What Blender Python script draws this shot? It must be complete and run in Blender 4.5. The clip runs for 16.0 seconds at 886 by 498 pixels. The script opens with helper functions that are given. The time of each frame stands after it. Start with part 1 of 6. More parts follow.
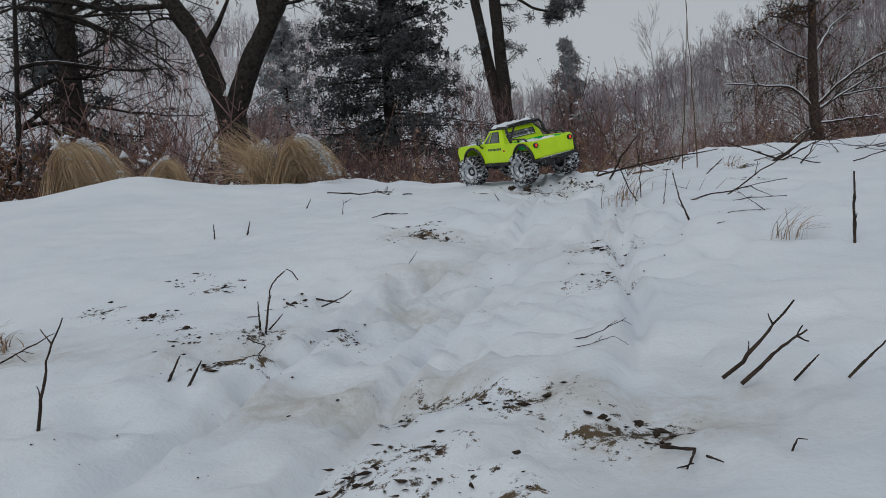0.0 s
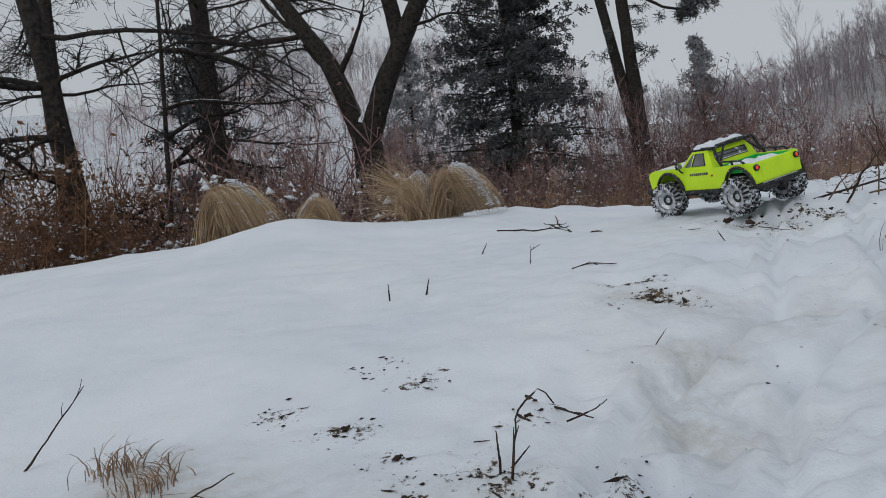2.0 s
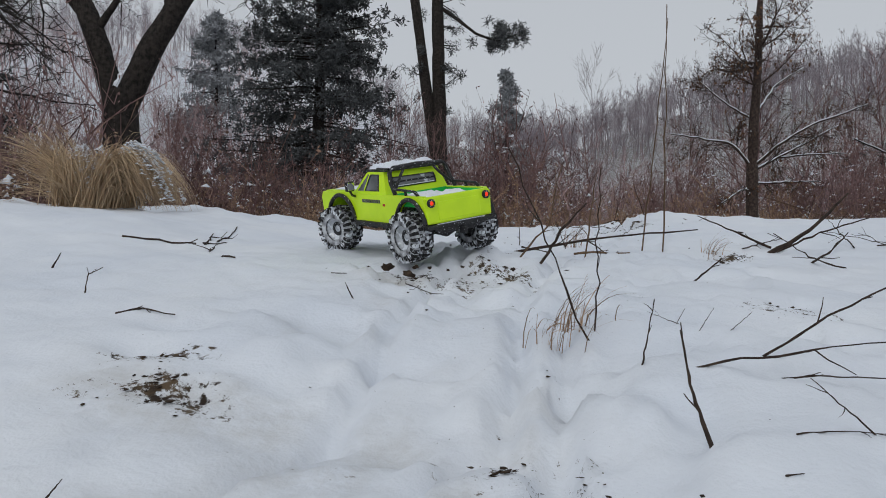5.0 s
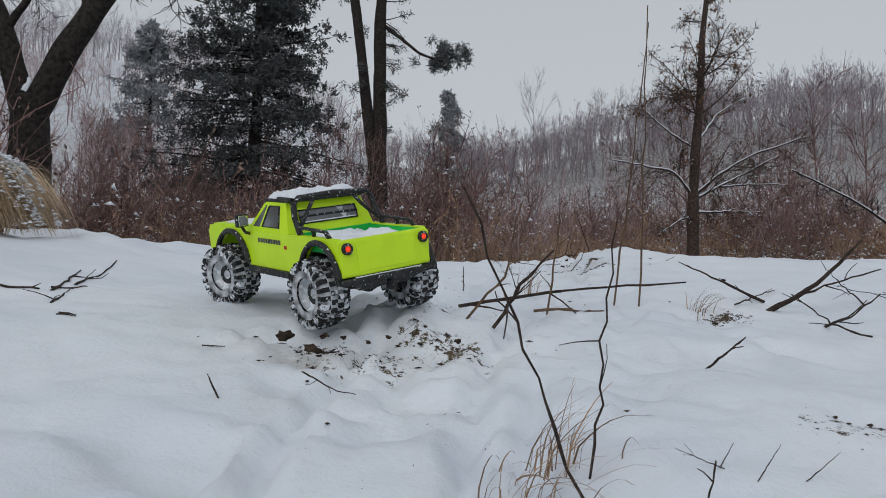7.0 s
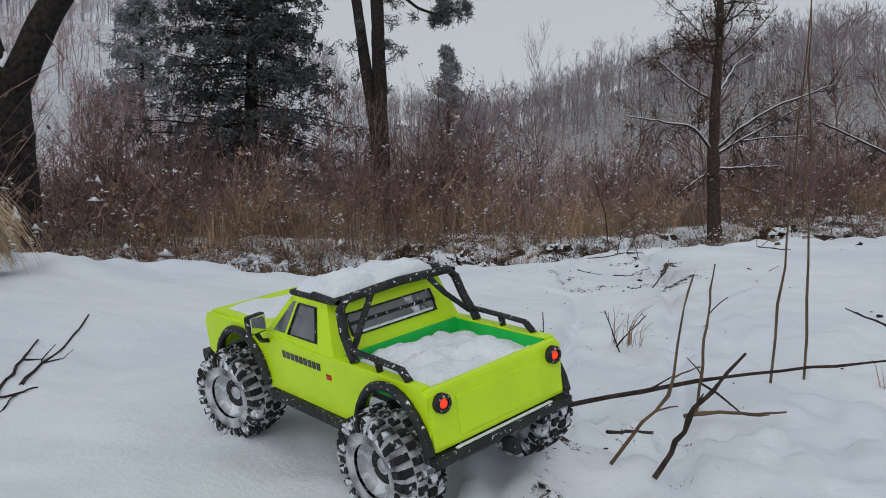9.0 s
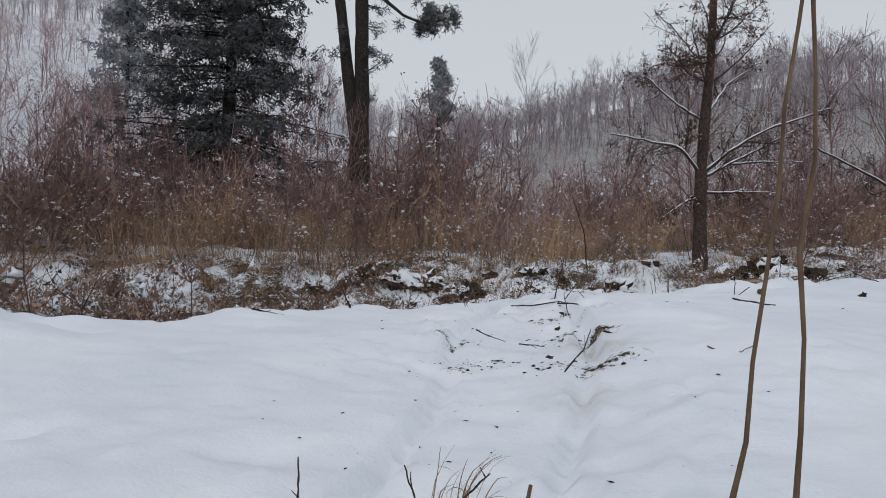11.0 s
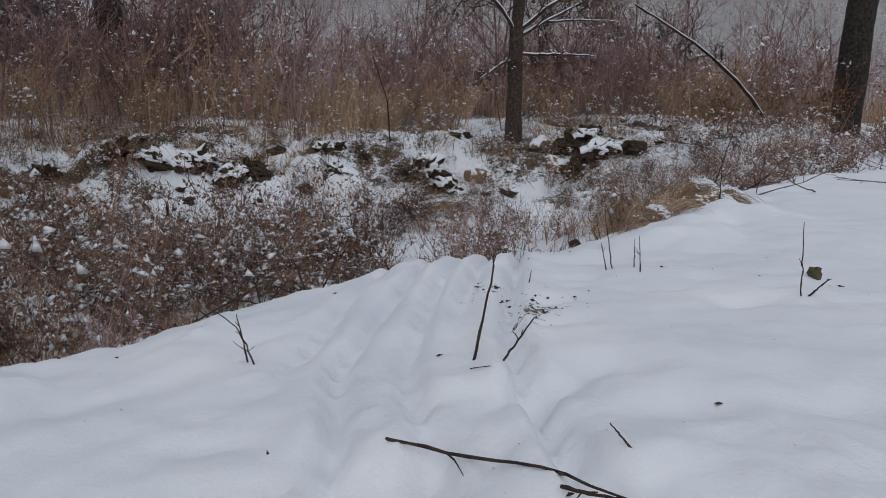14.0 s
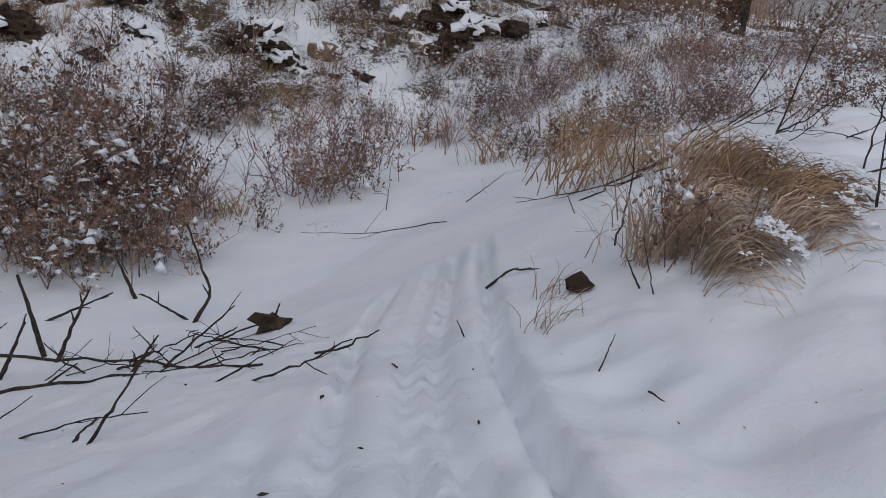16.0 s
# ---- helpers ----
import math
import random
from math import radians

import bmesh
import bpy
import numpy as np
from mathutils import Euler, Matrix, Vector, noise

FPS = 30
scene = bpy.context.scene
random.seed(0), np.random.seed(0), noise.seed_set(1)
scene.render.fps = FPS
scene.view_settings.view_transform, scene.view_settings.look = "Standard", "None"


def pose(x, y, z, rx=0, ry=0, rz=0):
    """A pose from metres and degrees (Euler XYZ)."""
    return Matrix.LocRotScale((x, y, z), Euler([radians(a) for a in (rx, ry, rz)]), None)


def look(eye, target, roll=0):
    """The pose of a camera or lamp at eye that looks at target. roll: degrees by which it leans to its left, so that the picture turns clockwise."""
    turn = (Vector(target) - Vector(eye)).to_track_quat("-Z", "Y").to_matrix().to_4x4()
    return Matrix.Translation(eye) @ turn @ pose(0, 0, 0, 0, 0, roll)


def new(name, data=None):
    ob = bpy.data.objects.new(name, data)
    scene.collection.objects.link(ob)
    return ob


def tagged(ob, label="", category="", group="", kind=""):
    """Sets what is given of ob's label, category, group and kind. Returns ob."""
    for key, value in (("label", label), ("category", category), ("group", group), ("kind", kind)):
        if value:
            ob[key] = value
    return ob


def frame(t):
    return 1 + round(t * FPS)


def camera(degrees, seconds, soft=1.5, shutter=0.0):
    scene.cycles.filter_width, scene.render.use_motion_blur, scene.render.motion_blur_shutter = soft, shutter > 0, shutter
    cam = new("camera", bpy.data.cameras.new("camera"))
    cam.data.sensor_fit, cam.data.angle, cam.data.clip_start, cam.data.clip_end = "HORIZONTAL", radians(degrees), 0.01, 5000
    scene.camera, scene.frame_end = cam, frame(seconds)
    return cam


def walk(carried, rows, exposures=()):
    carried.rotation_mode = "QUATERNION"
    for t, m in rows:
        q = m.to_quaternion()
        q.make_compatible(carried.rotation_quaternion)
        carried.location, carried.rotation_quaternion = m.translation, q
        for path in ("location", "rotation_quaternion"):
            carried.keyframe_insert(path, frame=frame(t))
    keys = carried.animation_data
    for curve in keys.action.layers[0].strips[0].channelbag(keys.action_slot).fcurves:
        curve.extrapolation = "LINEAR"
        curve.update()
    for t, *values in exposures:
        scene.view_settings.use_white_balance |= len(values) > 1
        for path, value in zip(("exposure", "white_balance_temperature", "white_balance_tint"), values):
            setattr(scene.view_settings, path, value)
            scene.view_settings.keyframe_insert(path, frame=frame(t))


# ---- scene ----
cam = camera(58.5, 16.0, 0.95)
PATH = [
    (0, (1.366, 1.487, 0.416), (1.124, 3.471, 0.362), -5.1),
    (0.5, (1.279, 1.58, 0.425), (0.992, 3.559, 0.387), -5.4),
    (1, (1.223, 1.666, 0.451), (0.88, 3.636, 0.416), -5.2),
    (1.5, (1.134, 1.727, 0.522), (0.684, 3.676, 0.507), -6.4),
    (2, (1.124, 1.82, 0.544), (0.574, 3.743, 0.554), -7.5),
    (2.5, (1.18, 1.911, 0.491), (0.672, 3.845, 0.489), -6.9),
    (3, (1.264, 2.043, 0.486), (0.909, 4.011, 0.473), -4.1),
    (3.5, (1.287, 2.189, 0.5), (1.05, 4.175, 0.51), -1.6),
    (4, (1.349, 2.307, 0.488), (1.169, 4.299, 0.502), -0.1),
    (4.5, (1.444, 2.401, 0.535), (1.318, 4.397, 0.521), 0.7),
    (5, (1.455, 2.511, 0.578), (1.401, 4.51, 0.568), 0.3),
    (5.2, (1.435, 2.588, 0.58), (1.409, 4.588, 0.577), -0.1),
    (7.3, (1.492, 3.025, 0.649), (1.606, 5.022, 0.692), 1.2),
    (7.5, (1.506, 3.067, 0.647), (1.627, 5.064, 0.671), 0.8),
    (8, (1.468, 3.177, 0.701), (1.574, 5.174, 0.663), -0.6),
    (8.5, (1.37, 3.361, 0.774), (1.462, 5.358, 0.712), -1.0),
    (8.7, (1.336, 3.414, 0.804), (1.431, 5.41, 0.731), -0.8),
    (10.8, (1.712, 4.174, 0.885), (1.795, 6.172, 0.855), 1.1),
    (11, (1.737, 4.25, 0.893), (1.854, 6.247, 0.857), 1.6),
    (11.5, (1.732, 4.462, 0.981), (1.961, 6.448, 0.913), 1.8),
    (12, (1.772, 4.753, 0.979), (2.108, 6.719, 0.835), 2.4),
    (12.5, (1.8, 4.995, 0.994), (2.212, 6.941, 0.789), 1.9),
    (13, (1.8, 5.267, 0.987), (2.291, 7.186, 0.707), 2.1),
    (13.5, (1.837, 5.564, 1.059), (2.413, 7.448, 0.715), 2.5),
    (14, (1.892, 5.947, 1.033), (2.537, 7.802, 0.656), 2.1),
    (14.5, (1.931, 6.263, 1.017), (2.69, 8.051, 0.539), 2.9),
    (15, (2.046, 6.655, 1.009), (2.89, 8.384, 0.46), 4.7),
    (15.5, (2.217, 7.062, 1.033), (3.119, 8.75, 0.453), 6.8),
    (16, (2.397, 7.534, 1.002), (3.406, 9.128, 0.339), 7.5),
]
walk(cam, [(t, look(eye, target, roll)) for t, eye, target, roll in PATH],
     [(0, -0.52, 6500, 5), (1.5, -0.42, 6500, 6), (3.5, -0.29, 6500, 6), (5, -0.27, 6500, 7), (8.5, -0.3, 6500, 6), (11, -0.08, 6500, 8), (12, -0.16, 6500, 8.5), (12.5, -0.31, 6500, 9), (13.5, -0.3, 6500, 9), (14.5, -0.3, 6500, 10), (15, -0.53, 6500, 11), (15.5, -0.5, 6500, 11), (16, -0.26, 6500, 12)])

# ---- sky and light: flat overcast winter day ----
SUN_ELEV, SUN_TURN = radians(38), radians(200)
world = bpy.data.worlds.new("overcast")
scene.world = world
world.use_nodes = True
wn, wl = world.node_tree.nodes, world.node_tree.links
wn.clear()
sky = wn.new("ShaderNodeTexSky")
sky.sky_type, sky.sun_disc = "NISHITA", False
sky.sun_elevation, sky.sun_rotation = SUN_ELEV, SUN_TURN
sky.dust_density, sky.air_density = 4.0, 1.0
grey = wn.new("ShaderNodeHueSaturation")
grey.inputs["Saturation"].default_value = 0.16
cloud = wn.new("ShaderNodeMix")
cloud.data_type = "RGBA"
cloud.inputs[0].default_value = 0.72
cloud.inputs[7].default_value = (6.3, 6.6, 7.3, 1)
bg = wn.new("ShaderNodeBackground")
bg.inputs["Strength"].default_value = 0.108
wo = wn.new("ShaderNodeOutputWorld")
wl.new(sky.outputs[0], grey.inputs["Color"])
wl.new(grey.outputs[0], cloud.inputs[6])
wl.new(cloud.outputs[2], bg.inputs["Color"])
wl.new(bg.outputs[0], wo.inputs["Surface"])
sun = new("sun", bpy.data.lights.new("sun", "SUN"))
sun.data.energy, sun.data.angle, sun.data.color = 0.5, radians(40), (1.0, 0.97, 0.93)
sun.matrix_world = look((0, 0, 30), Vector((0, 0, 30)) - Vector((math.sin(SUN_TURN) * math.cos(SUN_ELEV), math.cos(SUN_TURN) * math.cos(SUN_ELEV), math.sin(SUN_ELEV))))


# ---- materials ----
def mat(name, col, col2=None, rough=0.8, scale=8.0, bump=0.0, metal=0.0, detail=5.0, island=0.0, objvar=0.0, spec=0.3, coords="Object", fine=0.0, wear=None, stretch=1.0, deep=0.01):
    m = bpy.data.materials.new(name)
    m.use_nodes = True
    n, l = m.node_tree.nodes, m.node_tree.links
    b = n["Principled BSDF"]
    b.inputs["Roughness"].default_value, b.inputs["Metallic"].default_value = rough, metal
    b.inputs["Specular IOR Level"].default_value = spec
    tc = n.new("ShaderNodeTexCoord")
    tex = n.new("ShaderNodeTexNoise")
    tex.inputs["Scale"].default_value, tex.inputs["Detail"].default_value = scale, detail
    l.new(tc.outputs[coords], tex.inputs["Vector"])
    mix = n.new("ShaderNodeMix")
    mix.data_type = "RGBA"
    mix.inputs[6].default_value = (*col, 1)
    mix.inputs[7].default_value = (*(col2 or [c * 0.8 for c in col]), 1)
    ramp = n.new("ShaderNodeMapRange")
    ramp.inputs[1].default_value, ramp.inputs[2].default_value = 0.35, 0.65
    l.new(tex.outputs[0], ramp.inputs[0])
    l.new(ramp.outputs[0], mix.inputs[0])
    out = mix.outputs[2]
    for node, socket, amount in (("ShaderNodeNewGeometry", "Random Per Island", island), ("ShaderNodeObjectInfo", "Random", objvar)):
        if amount:
            g = n.new(node)
            hs = n.new("ShaderNodeHueSaturation")
            mr = n.new("ShaderNodeMapRange")
            mr.inputs[3].default_value, mr.inputs[4].default_value = 1 - amount, 1 + amount
            l.new(g.outputs[socket], mr.inputs[0])
            l.new(mr.outputs[0], hs.inputs["Value"])
            l.new(out, hs.inputs["Color"])
            out = hs.outputs[0]
    if wear:
        big = n.new("ShaderNodeTexNoise")
        big.inputs["Scale"].default_value, big.inputs["Detail"].default_value = wear[1], 8
        l.new(tc.outputs[coords], big.inputs["Vector"])
        mr = n.new("ShaderNodeMapRange")
        mr.inputs[1].default_value, mr.inputs[2].default_value = wear[2], wear[2] + 0.06
        l.new(big.outputs[0], mr.inputs[0])
        wm = n.new("ShaderNodeMix")
        wm.data_type = "RGBA"
        wm.inputs[7].default_value = (*wear[0], 1)
        l.new(mr.outputs[0], wm.inputs[0])
        l.new(out, wm.inputs[6])
        out = wm.outputs[2]
    l.new(out, b.inputs["Base Color"])
    if bump:
        t2 = n.new("ShaderNodeTexNoise")
        t2.inputs["Scale"].default_value, t2.inputs["Detail"].default_value = fine or scale * 3, 6
        sv = n.new("ShaderNodeVectorMath")
        sv.operation = "MULTIPLY"
        sv.inputs[1].default_value = (1, 1, stretch)
        l.new(tc.outputs[coords], sv.inputs[0])
        l.new(sv.outputs[0], t2.inputs["Vector"])
        bp = n.new("ShaderNodeBump")
        bp.inputs["Strength"].default_value, bp.inputs["Distance"].default_value = bump, deep
        l.new(t2.outputs[0], bp.inputs["Height"])
        l.new(bp.outputs[0], b.inputs["Normal"])
    return m


def ground_material():
    """Snow over dark soil: the soil shows where the sheet's soil layer says so."""
    m = bpy.data.materials.new("snow_ground")
    m.use_nodes = True
    n, l = m.node_tree.nodes, m.node_tree.links
    b = n["Principled BSDF"]
    b.inputs["Roughness"].default_value, b.inputs["Specular IOR Level"].default_value = 0.75, 0.2
    tc = n.new("ShaderNodeTexCoord")

    def noise_at(scale, detail=6, rough=0.6):
        t = n.new("ShaderNodeTexNoise")
        t.inputs["Scale"].default_value, t.inputs["Detail"].default_value, t.inputs["Roughness"].default_value = scale, detail, rough
        l.new(tc.outputs["Object"], t.inputs["Vector"])
        return t.outputs[0]

    def mixed(fac, a, c):
        x = n.new("ShaderNodeMix")
        x.data_type = "RGBA"
        for sock, v in ((0, fac), (6, a), (7, c)):
            if isinstance(v, tuple):
                x.inputs[sock].default_value = (*v, 1)
            else:
                l.new(v, x.inputs[sock])
        return x.outputs[2]

    def ranged(v, lo, hi):
        r = n.new("ShaderNodeMapRange")
        r.inputs[1].default_value, r.inputs[2].default_value = lo, hi
        l.new(v, r.inputs[0])
        return r.outputs[0]

    def maths(op, a, c):
        x = n.new("ShaderNodeMath")
        x.operation = op
        for k, v in enumerate((a, c)):
            if isinstance(v, float):
                x.inputs[k].default_value = v
            else:
                l.new(v, x.inputs[k])
        return x.outputs[0]

    at = n.new("ShaderNodeAttribute")
    at.attribute_name = "soil"
    clean = mixed(ranged(noise_at(2.5), 0.35, 0.65), (0.77, 0.80, 0.85), (0.69, 0.73, 0.80))
    muck = n.new("ShaderNodeAttribute")
    muck.attribute_name = "stain"
    smear = maths("MULTIPLY", muck.outputs["Fac"], ranged(maths("ADD", maths("MULTIPLY", noise_at(9, 6, 0.65), 0.6), maths("MULTIPLY", noise_at(40, 5, 0.7), 0.4)), 0.36, 0.6))
    snow = mixed(smear, clean, (0.36, 0.33, 0.27))
    soil = mixed(ranged(noise_at(30), 0.4, 0.6), (0.028, 0.018, 0.012), mixed(ranged(noise_at(7), 0.4, 0.6), (0.11, 0.075, 0.045), (0.115, 0.086, 0.05)))
    speck = maths("ADD", maths("MULTIPLY", noise_at(70, 8, 0.75), 0.55), maths("MULTIPLY", noise_at(13, 7, 0.75), 0.45))
    cover = ranged(maths("ADD", ranged(speck, 0.34, 0.66), at.outputs["Fac"]), 1.0, 1.1)
    l.new(mixed(cover, snow, soil), b.inputs["Base Color"])
    h = maths("ADD", noise_at(160, 4), maths("MULTIPLY", noise_at(28, 5), 2.0))
    bp = n.new("ShaderNodeBump")
    bp.inputs["Strength"].default_value, bp.inputs["Distance"].default_value = 0.28, 0.007
    l.new(h, bp.inputs["Height"])
    l.new(bp.outputs[0], b.inputs["Normal"])
    return m


M_GROUND = ground_material()
M_SNOW = mat("snow", (0.82, 0.85, 0.9), (0.74, 0.78, 0.85), 0.8, 40, 0.5, fine=180)
M_BARK = mat("bark", (0.013, 0.011, 0.010), (0.045, 0.037, 0.032), 0.95, 22, 1.0, fine=38, stretch=0.18, deep=0.04)
M_BARK_BROWN = mat("bark_brown", (0.06, 0.04, 0.03), (0.12, 0.085, 0.065), 0.95, 12, 0.9)
M_TWIG = mat("twig", (0.115, 0.067, 0.067), (0.25, 0.155, 0.146), 0.9, 6, island=0.55)
M_BARK_SLIM = mat("slim_bark", (0.03, 0.021, 0.018), (0.085, 0.06, 0.05), 0.95, 30, 1.0, fine=45, stretch=0.2, deep=0.03)
M_TWIG_RED = mat("twig_red", (0.22, 0.14, 0.146), (0.40, 0.285, 0.285), 0.9, 0.9, island=0.6)
# twigs lightened towards grey: aerial haze is mixed into their base colour
M_TWIG_HAZED = mat("hazed_twig", (0.22, 0.19, 0.21), (0.32, 0.28, 0.305), 0.95, 0.2, island=0.3)
M_SLOPE = mat("slope_twig", (0.29, 0.205, 0.21), (0.44, 0.335, 0.335), 0.95, 0.3, island=0.4)
M_LEAF = mat("dry_leaf", (0.10, 0.05, 0.03), (0.18, 0.095, 0.05), 0.8, 4, island=0.45)
M_STRAW = mat("straw", (0.60, 0.455, 0.30), (0.37, 0.265, 0.17), 0.8, 6, island=0.35)
M_NEEDLE = mat("needle", (0.05, 0.055, 0.058), (0.105, 0.112, 0.118), 0.8, 3, island=0.4)
# distant needles: pale blue-grey, the haze of distance put into the base colour
M_NEEDLE_HAZED = mat("needle_hazed", (0.22, 0.23, 0.245), (0.29, 0.30, 0.32), 0.85, 1, island=0.15)

RNG = np.random.default_rng(7)


# ---- smooth noise over the plan ----
def lattice(seed):
    return np.random.default_rng(seed).random((256, 256)).astype(np.float32)


LAT = [lattice(s) for s in range(6)]


def vnoise(x, y, k=0):
    g = LAT[k % 6]
    xi, yi = np.floor(x).astype(int), np.floor(y).astype(int)
    fx, fy = x - xi, y - yi
    fx, fy = fx * fx * (3 - 2 * fx), fy * fy * (3 - 2 * fy)
    a, b = g[xi % 256, yi % 256], g[(xi + 1) % 256, yi % 256]
    c, d = g[xi % 256, (yi + 1) % 256], g[(xi + 1) % 256, (yi + 1) % 256]
    return (a + (b - a) * fx) * (1 - fy) + (c + (d - c) * fx) * fy - 0.5


def fbm(x, y, octaves=4, k=0):
    return sum(vnoise(x * 2**o + 13.7 * o, y * 2**o - 7.1 * o, k + o) * 0.5**o for o in range(octaves))


def bump(x, y, cx, cy, rx, ry=None):
    return np.exp(-((x - cx) / rx) ** 2 - ((y - cy) / (ry or rx)) ** 2)


def ramp(v, lo, hi):
    t = np.clip((v - lo) / (hi - lo), 0, 1)
    return t * t * (3 - 2 * t)


# ---- the ground: a snowy rise, its edge, a gully and the bank beyond ----
RISE_Y = [-400, -30, -6, 0, 1.5, 2.2, 2.8, 3.0, 3.25, 3.7, 4.2, 4.7, 5.5, 6.3, 7.5, 9.5, 400]
RISE_Z = [-6, -2.2, -0.7, -0.06, 0.12, 0.22, 0.272, 0.295, 0.36, 0.445, 0.51, 0.56, 0.62, 0.655, 0.66, 0.66, 0.66]
EDGE_X = [-400, -8, -1, 0.5, 1, 1.5, 2, 3, 4, 5, 8, 400]
EDGE_Y = [9, 7.0, 5.7, 6.1, 6.5, 7.0, 7.38, 7.72, 8.4, 9.2, 10.5, 12]
FALL_S = [-1, 0, 0.3, 0.7, 1.2, 2.0, 3.0, 4.2]
FALL_Z = [0, -0.02, -0.095, -0.235, -0.455, -0.80, -1.0, -1.08]
BANK_S = [-5, -3.2, -2.2, -1.4, -0.7, 0, 1.2, 4, 14, 30, 400]
BANK_Z = [-0.5, -0.48, -0.34, -0.12, 0.16, 0.33, 0.45, 0.6, 0.92, 1.2, 1.5]
# the far ridge: bearings from the clearing, and how high its crest stands over the horizon, in degrees
CREST_AT = [-180, -70, -25, -18, -8, 0, 6.5, 10, 15, 20, 30, 50, 90, 180]
CREST_UP = [2, 6, 8.2, 8.2, 7.2, 6.6, 5.9, 7.0, 8.6, 9.7, 10.1, 9, 5, 2]


def track_centre(y):
    return np.interp(y, [0, 2.2, 3.0, 3.4, 4.2, 5.5, 6.5, 7.3, 7.6, 8.3, 9.2, 10.5], [0.9, 1.03, 1.15, 1.4, 1.5, 1.95, 2.12, 2.28, 2.36, 2.66, 3.35, 4.3])


def ground_z(x, y):
    x, y = np.asarray(x, float), np.asarray(y, float)
    edge = np.interp(x, EDGE_X, EDGE_Y) + 0.12 * vnoise(x * 2.3, y * 0 + 3.3, 2)
    s = y - edge
    top = np.interp(y, RISE_Y, RISE_Z)
    top += 0.10 * ramp(-x, -0.9, 0.9) * ramp(y, 2.6, 5.0) + 0.038 * ramp(-x, -1.0, -0.3) * ramp(y, 4.3, 5.0)
    top += 0.045 * ramp(x, 1.95, 2.5) * ramp(y, 4.2, 6.0)
    top += 0.065 * bump(x, y, -0.5, 5.05, 0.25, 0.3) + 0.03 * bump(x, y, 0.6, 6.1, 0.5, 0.5) + 0.03 * bump(x, y, 2.3, 6.3, 0.35, 0.5)
    top += 0.05 * bump(x, y, 1.48, 4.42, 0.12, 0.14)
    right = ramp(x, 5.0, 9.0)
    deep = 1 - 0.95 * right
    near = top + np.interp(s, FALL_S, FALL_Z) * deep
    bank = np.interp(y - 15.9 + 0.12 * (x - 6) - 0.5 * vnoise(x * 0.35, y * 0.1, 3), BANK_S, BANK_Z)
    bank = bank * (1 - right) + np.maximum(bank, 0.74) * right
    bank += 0.15 * bump(x, y, 6.3, 16.6, 1.6, 0.9) * ramp(y, 14, 16)
    w = ramp(s, 3.0, 6.0)
    z = near * (1 - w) + bank * w
    # hills
    z += 110 * np.tan(np.radians(np.interp(np.degrees(np.arctan2(x - 1.5, y - 4)), CREST_AT, CREST_UP))) * ramp(np.hypot(x - 1.5, y - 4), 40, 112)
    z += 8 * ramp(y - 0.2 * x, 31, 58) * ramp(-x, 1, 16)
    # unevenness: drifts, lumps at the edge, clods on the bank
    calm = np.exp(-np.maximum(y - 25, 0) / 30)
    z += 0.042 * fbm(x * 0.9, y * 0.9, 3, 0) * calm
    z += 0.06 * fbm(x * 4.5, y * 4.5, 3, 2) * np.exp(-((s / 0.4) ** 2)) * (1 - 0.75 * np.exp(-(((x - track_centre(y)) / 0.5) ** 4)))
    z += (0.013 * fbm(x * 5, y * 5, 3, 1) + 0.007 * fbm(x * 15, y * 15, 3, 4)) * ramp(-np.abs(y - 4.5), -8, -3.5)
    z += (0.26 * fbm(x * 1.7, y * 1.7, 3, 4) + 0.16 * (0.25 - np.abs(fbm(x * 4.3, y * 4.3, 3, 1)))) * ramp(y, 12.8, 14.2) * ramp(-y, -18.5, -16.2)
    z += 0.25 * fbm(x * 0.5, y * 0.5, 4, 5) * ramp(y, 17, 24) * calm
    z += 0.3 * fbm(x * 0.75, y * 0.75, 2, 2) * ramp(y, 14.5, 16) * ramp(-y, -20, -17.5)
    return z


# the wheel tracks down the slope: (y values, x values, depth)
GROOVES = [
    ([5.7, 6.1, 6.6, 7.0, 7.55, 7.74, 8.07, 8.4, 9.0, 9.6], [2.13, 2.19, 2.25, 2.37, 2.63, 2.71, 2.88, 3.07, 3.45, 3.85], 0.03),
    ([7.0, 7.55, 7.97, 8.17, 8.49, 9.0, 9.6], [2.27, 2.54, 2.74, 2.83, 3.02, 3.36, 3.76], 0.02),
    ([6.3, 6.58, 6.97, 7.56, 7.87, 8.3, 8.61, 9.11, 9.6], [2.07, 2.11, 2.20, 2.47, 2.63, 2.86, 3.05, 3.38, 3.70], 0.018),
    ([5.8, 6.1, 6.65, 7.03, 7.59, 7.87, 8.13, 8.35, 8.75, 9.4], [1.85, 1.88, 2.02, 2.12, 2.41, 2.54, 2.67, 2.79, 3.01, 3.45], 0.02),
    ([6.9, 7.69, 8.08, 8.5], [1.98, 2.34, 2.55, 2.78], 0.013),
    ([2.3, 2.7, 3.0, 3.3, 3.8, 4.2], [1.44, 1.5, 1.53, 1.55, 1.62, 1.67], 0.024),
    ([1.2, 2.2, 3.0, 3.4, 4.2, 5.5, 6.0], [1.0, 1.13, 1.25, 1.5, 1.6, 2.05, 2.16], 0.02),
    ([1.2, 2.2, 3.0, 3.4, 4.2, 5.5, 6.0], [0.8, 0.93, 1.05, 1.30, 1.40, 1.80, 1.88], 0.02),
]


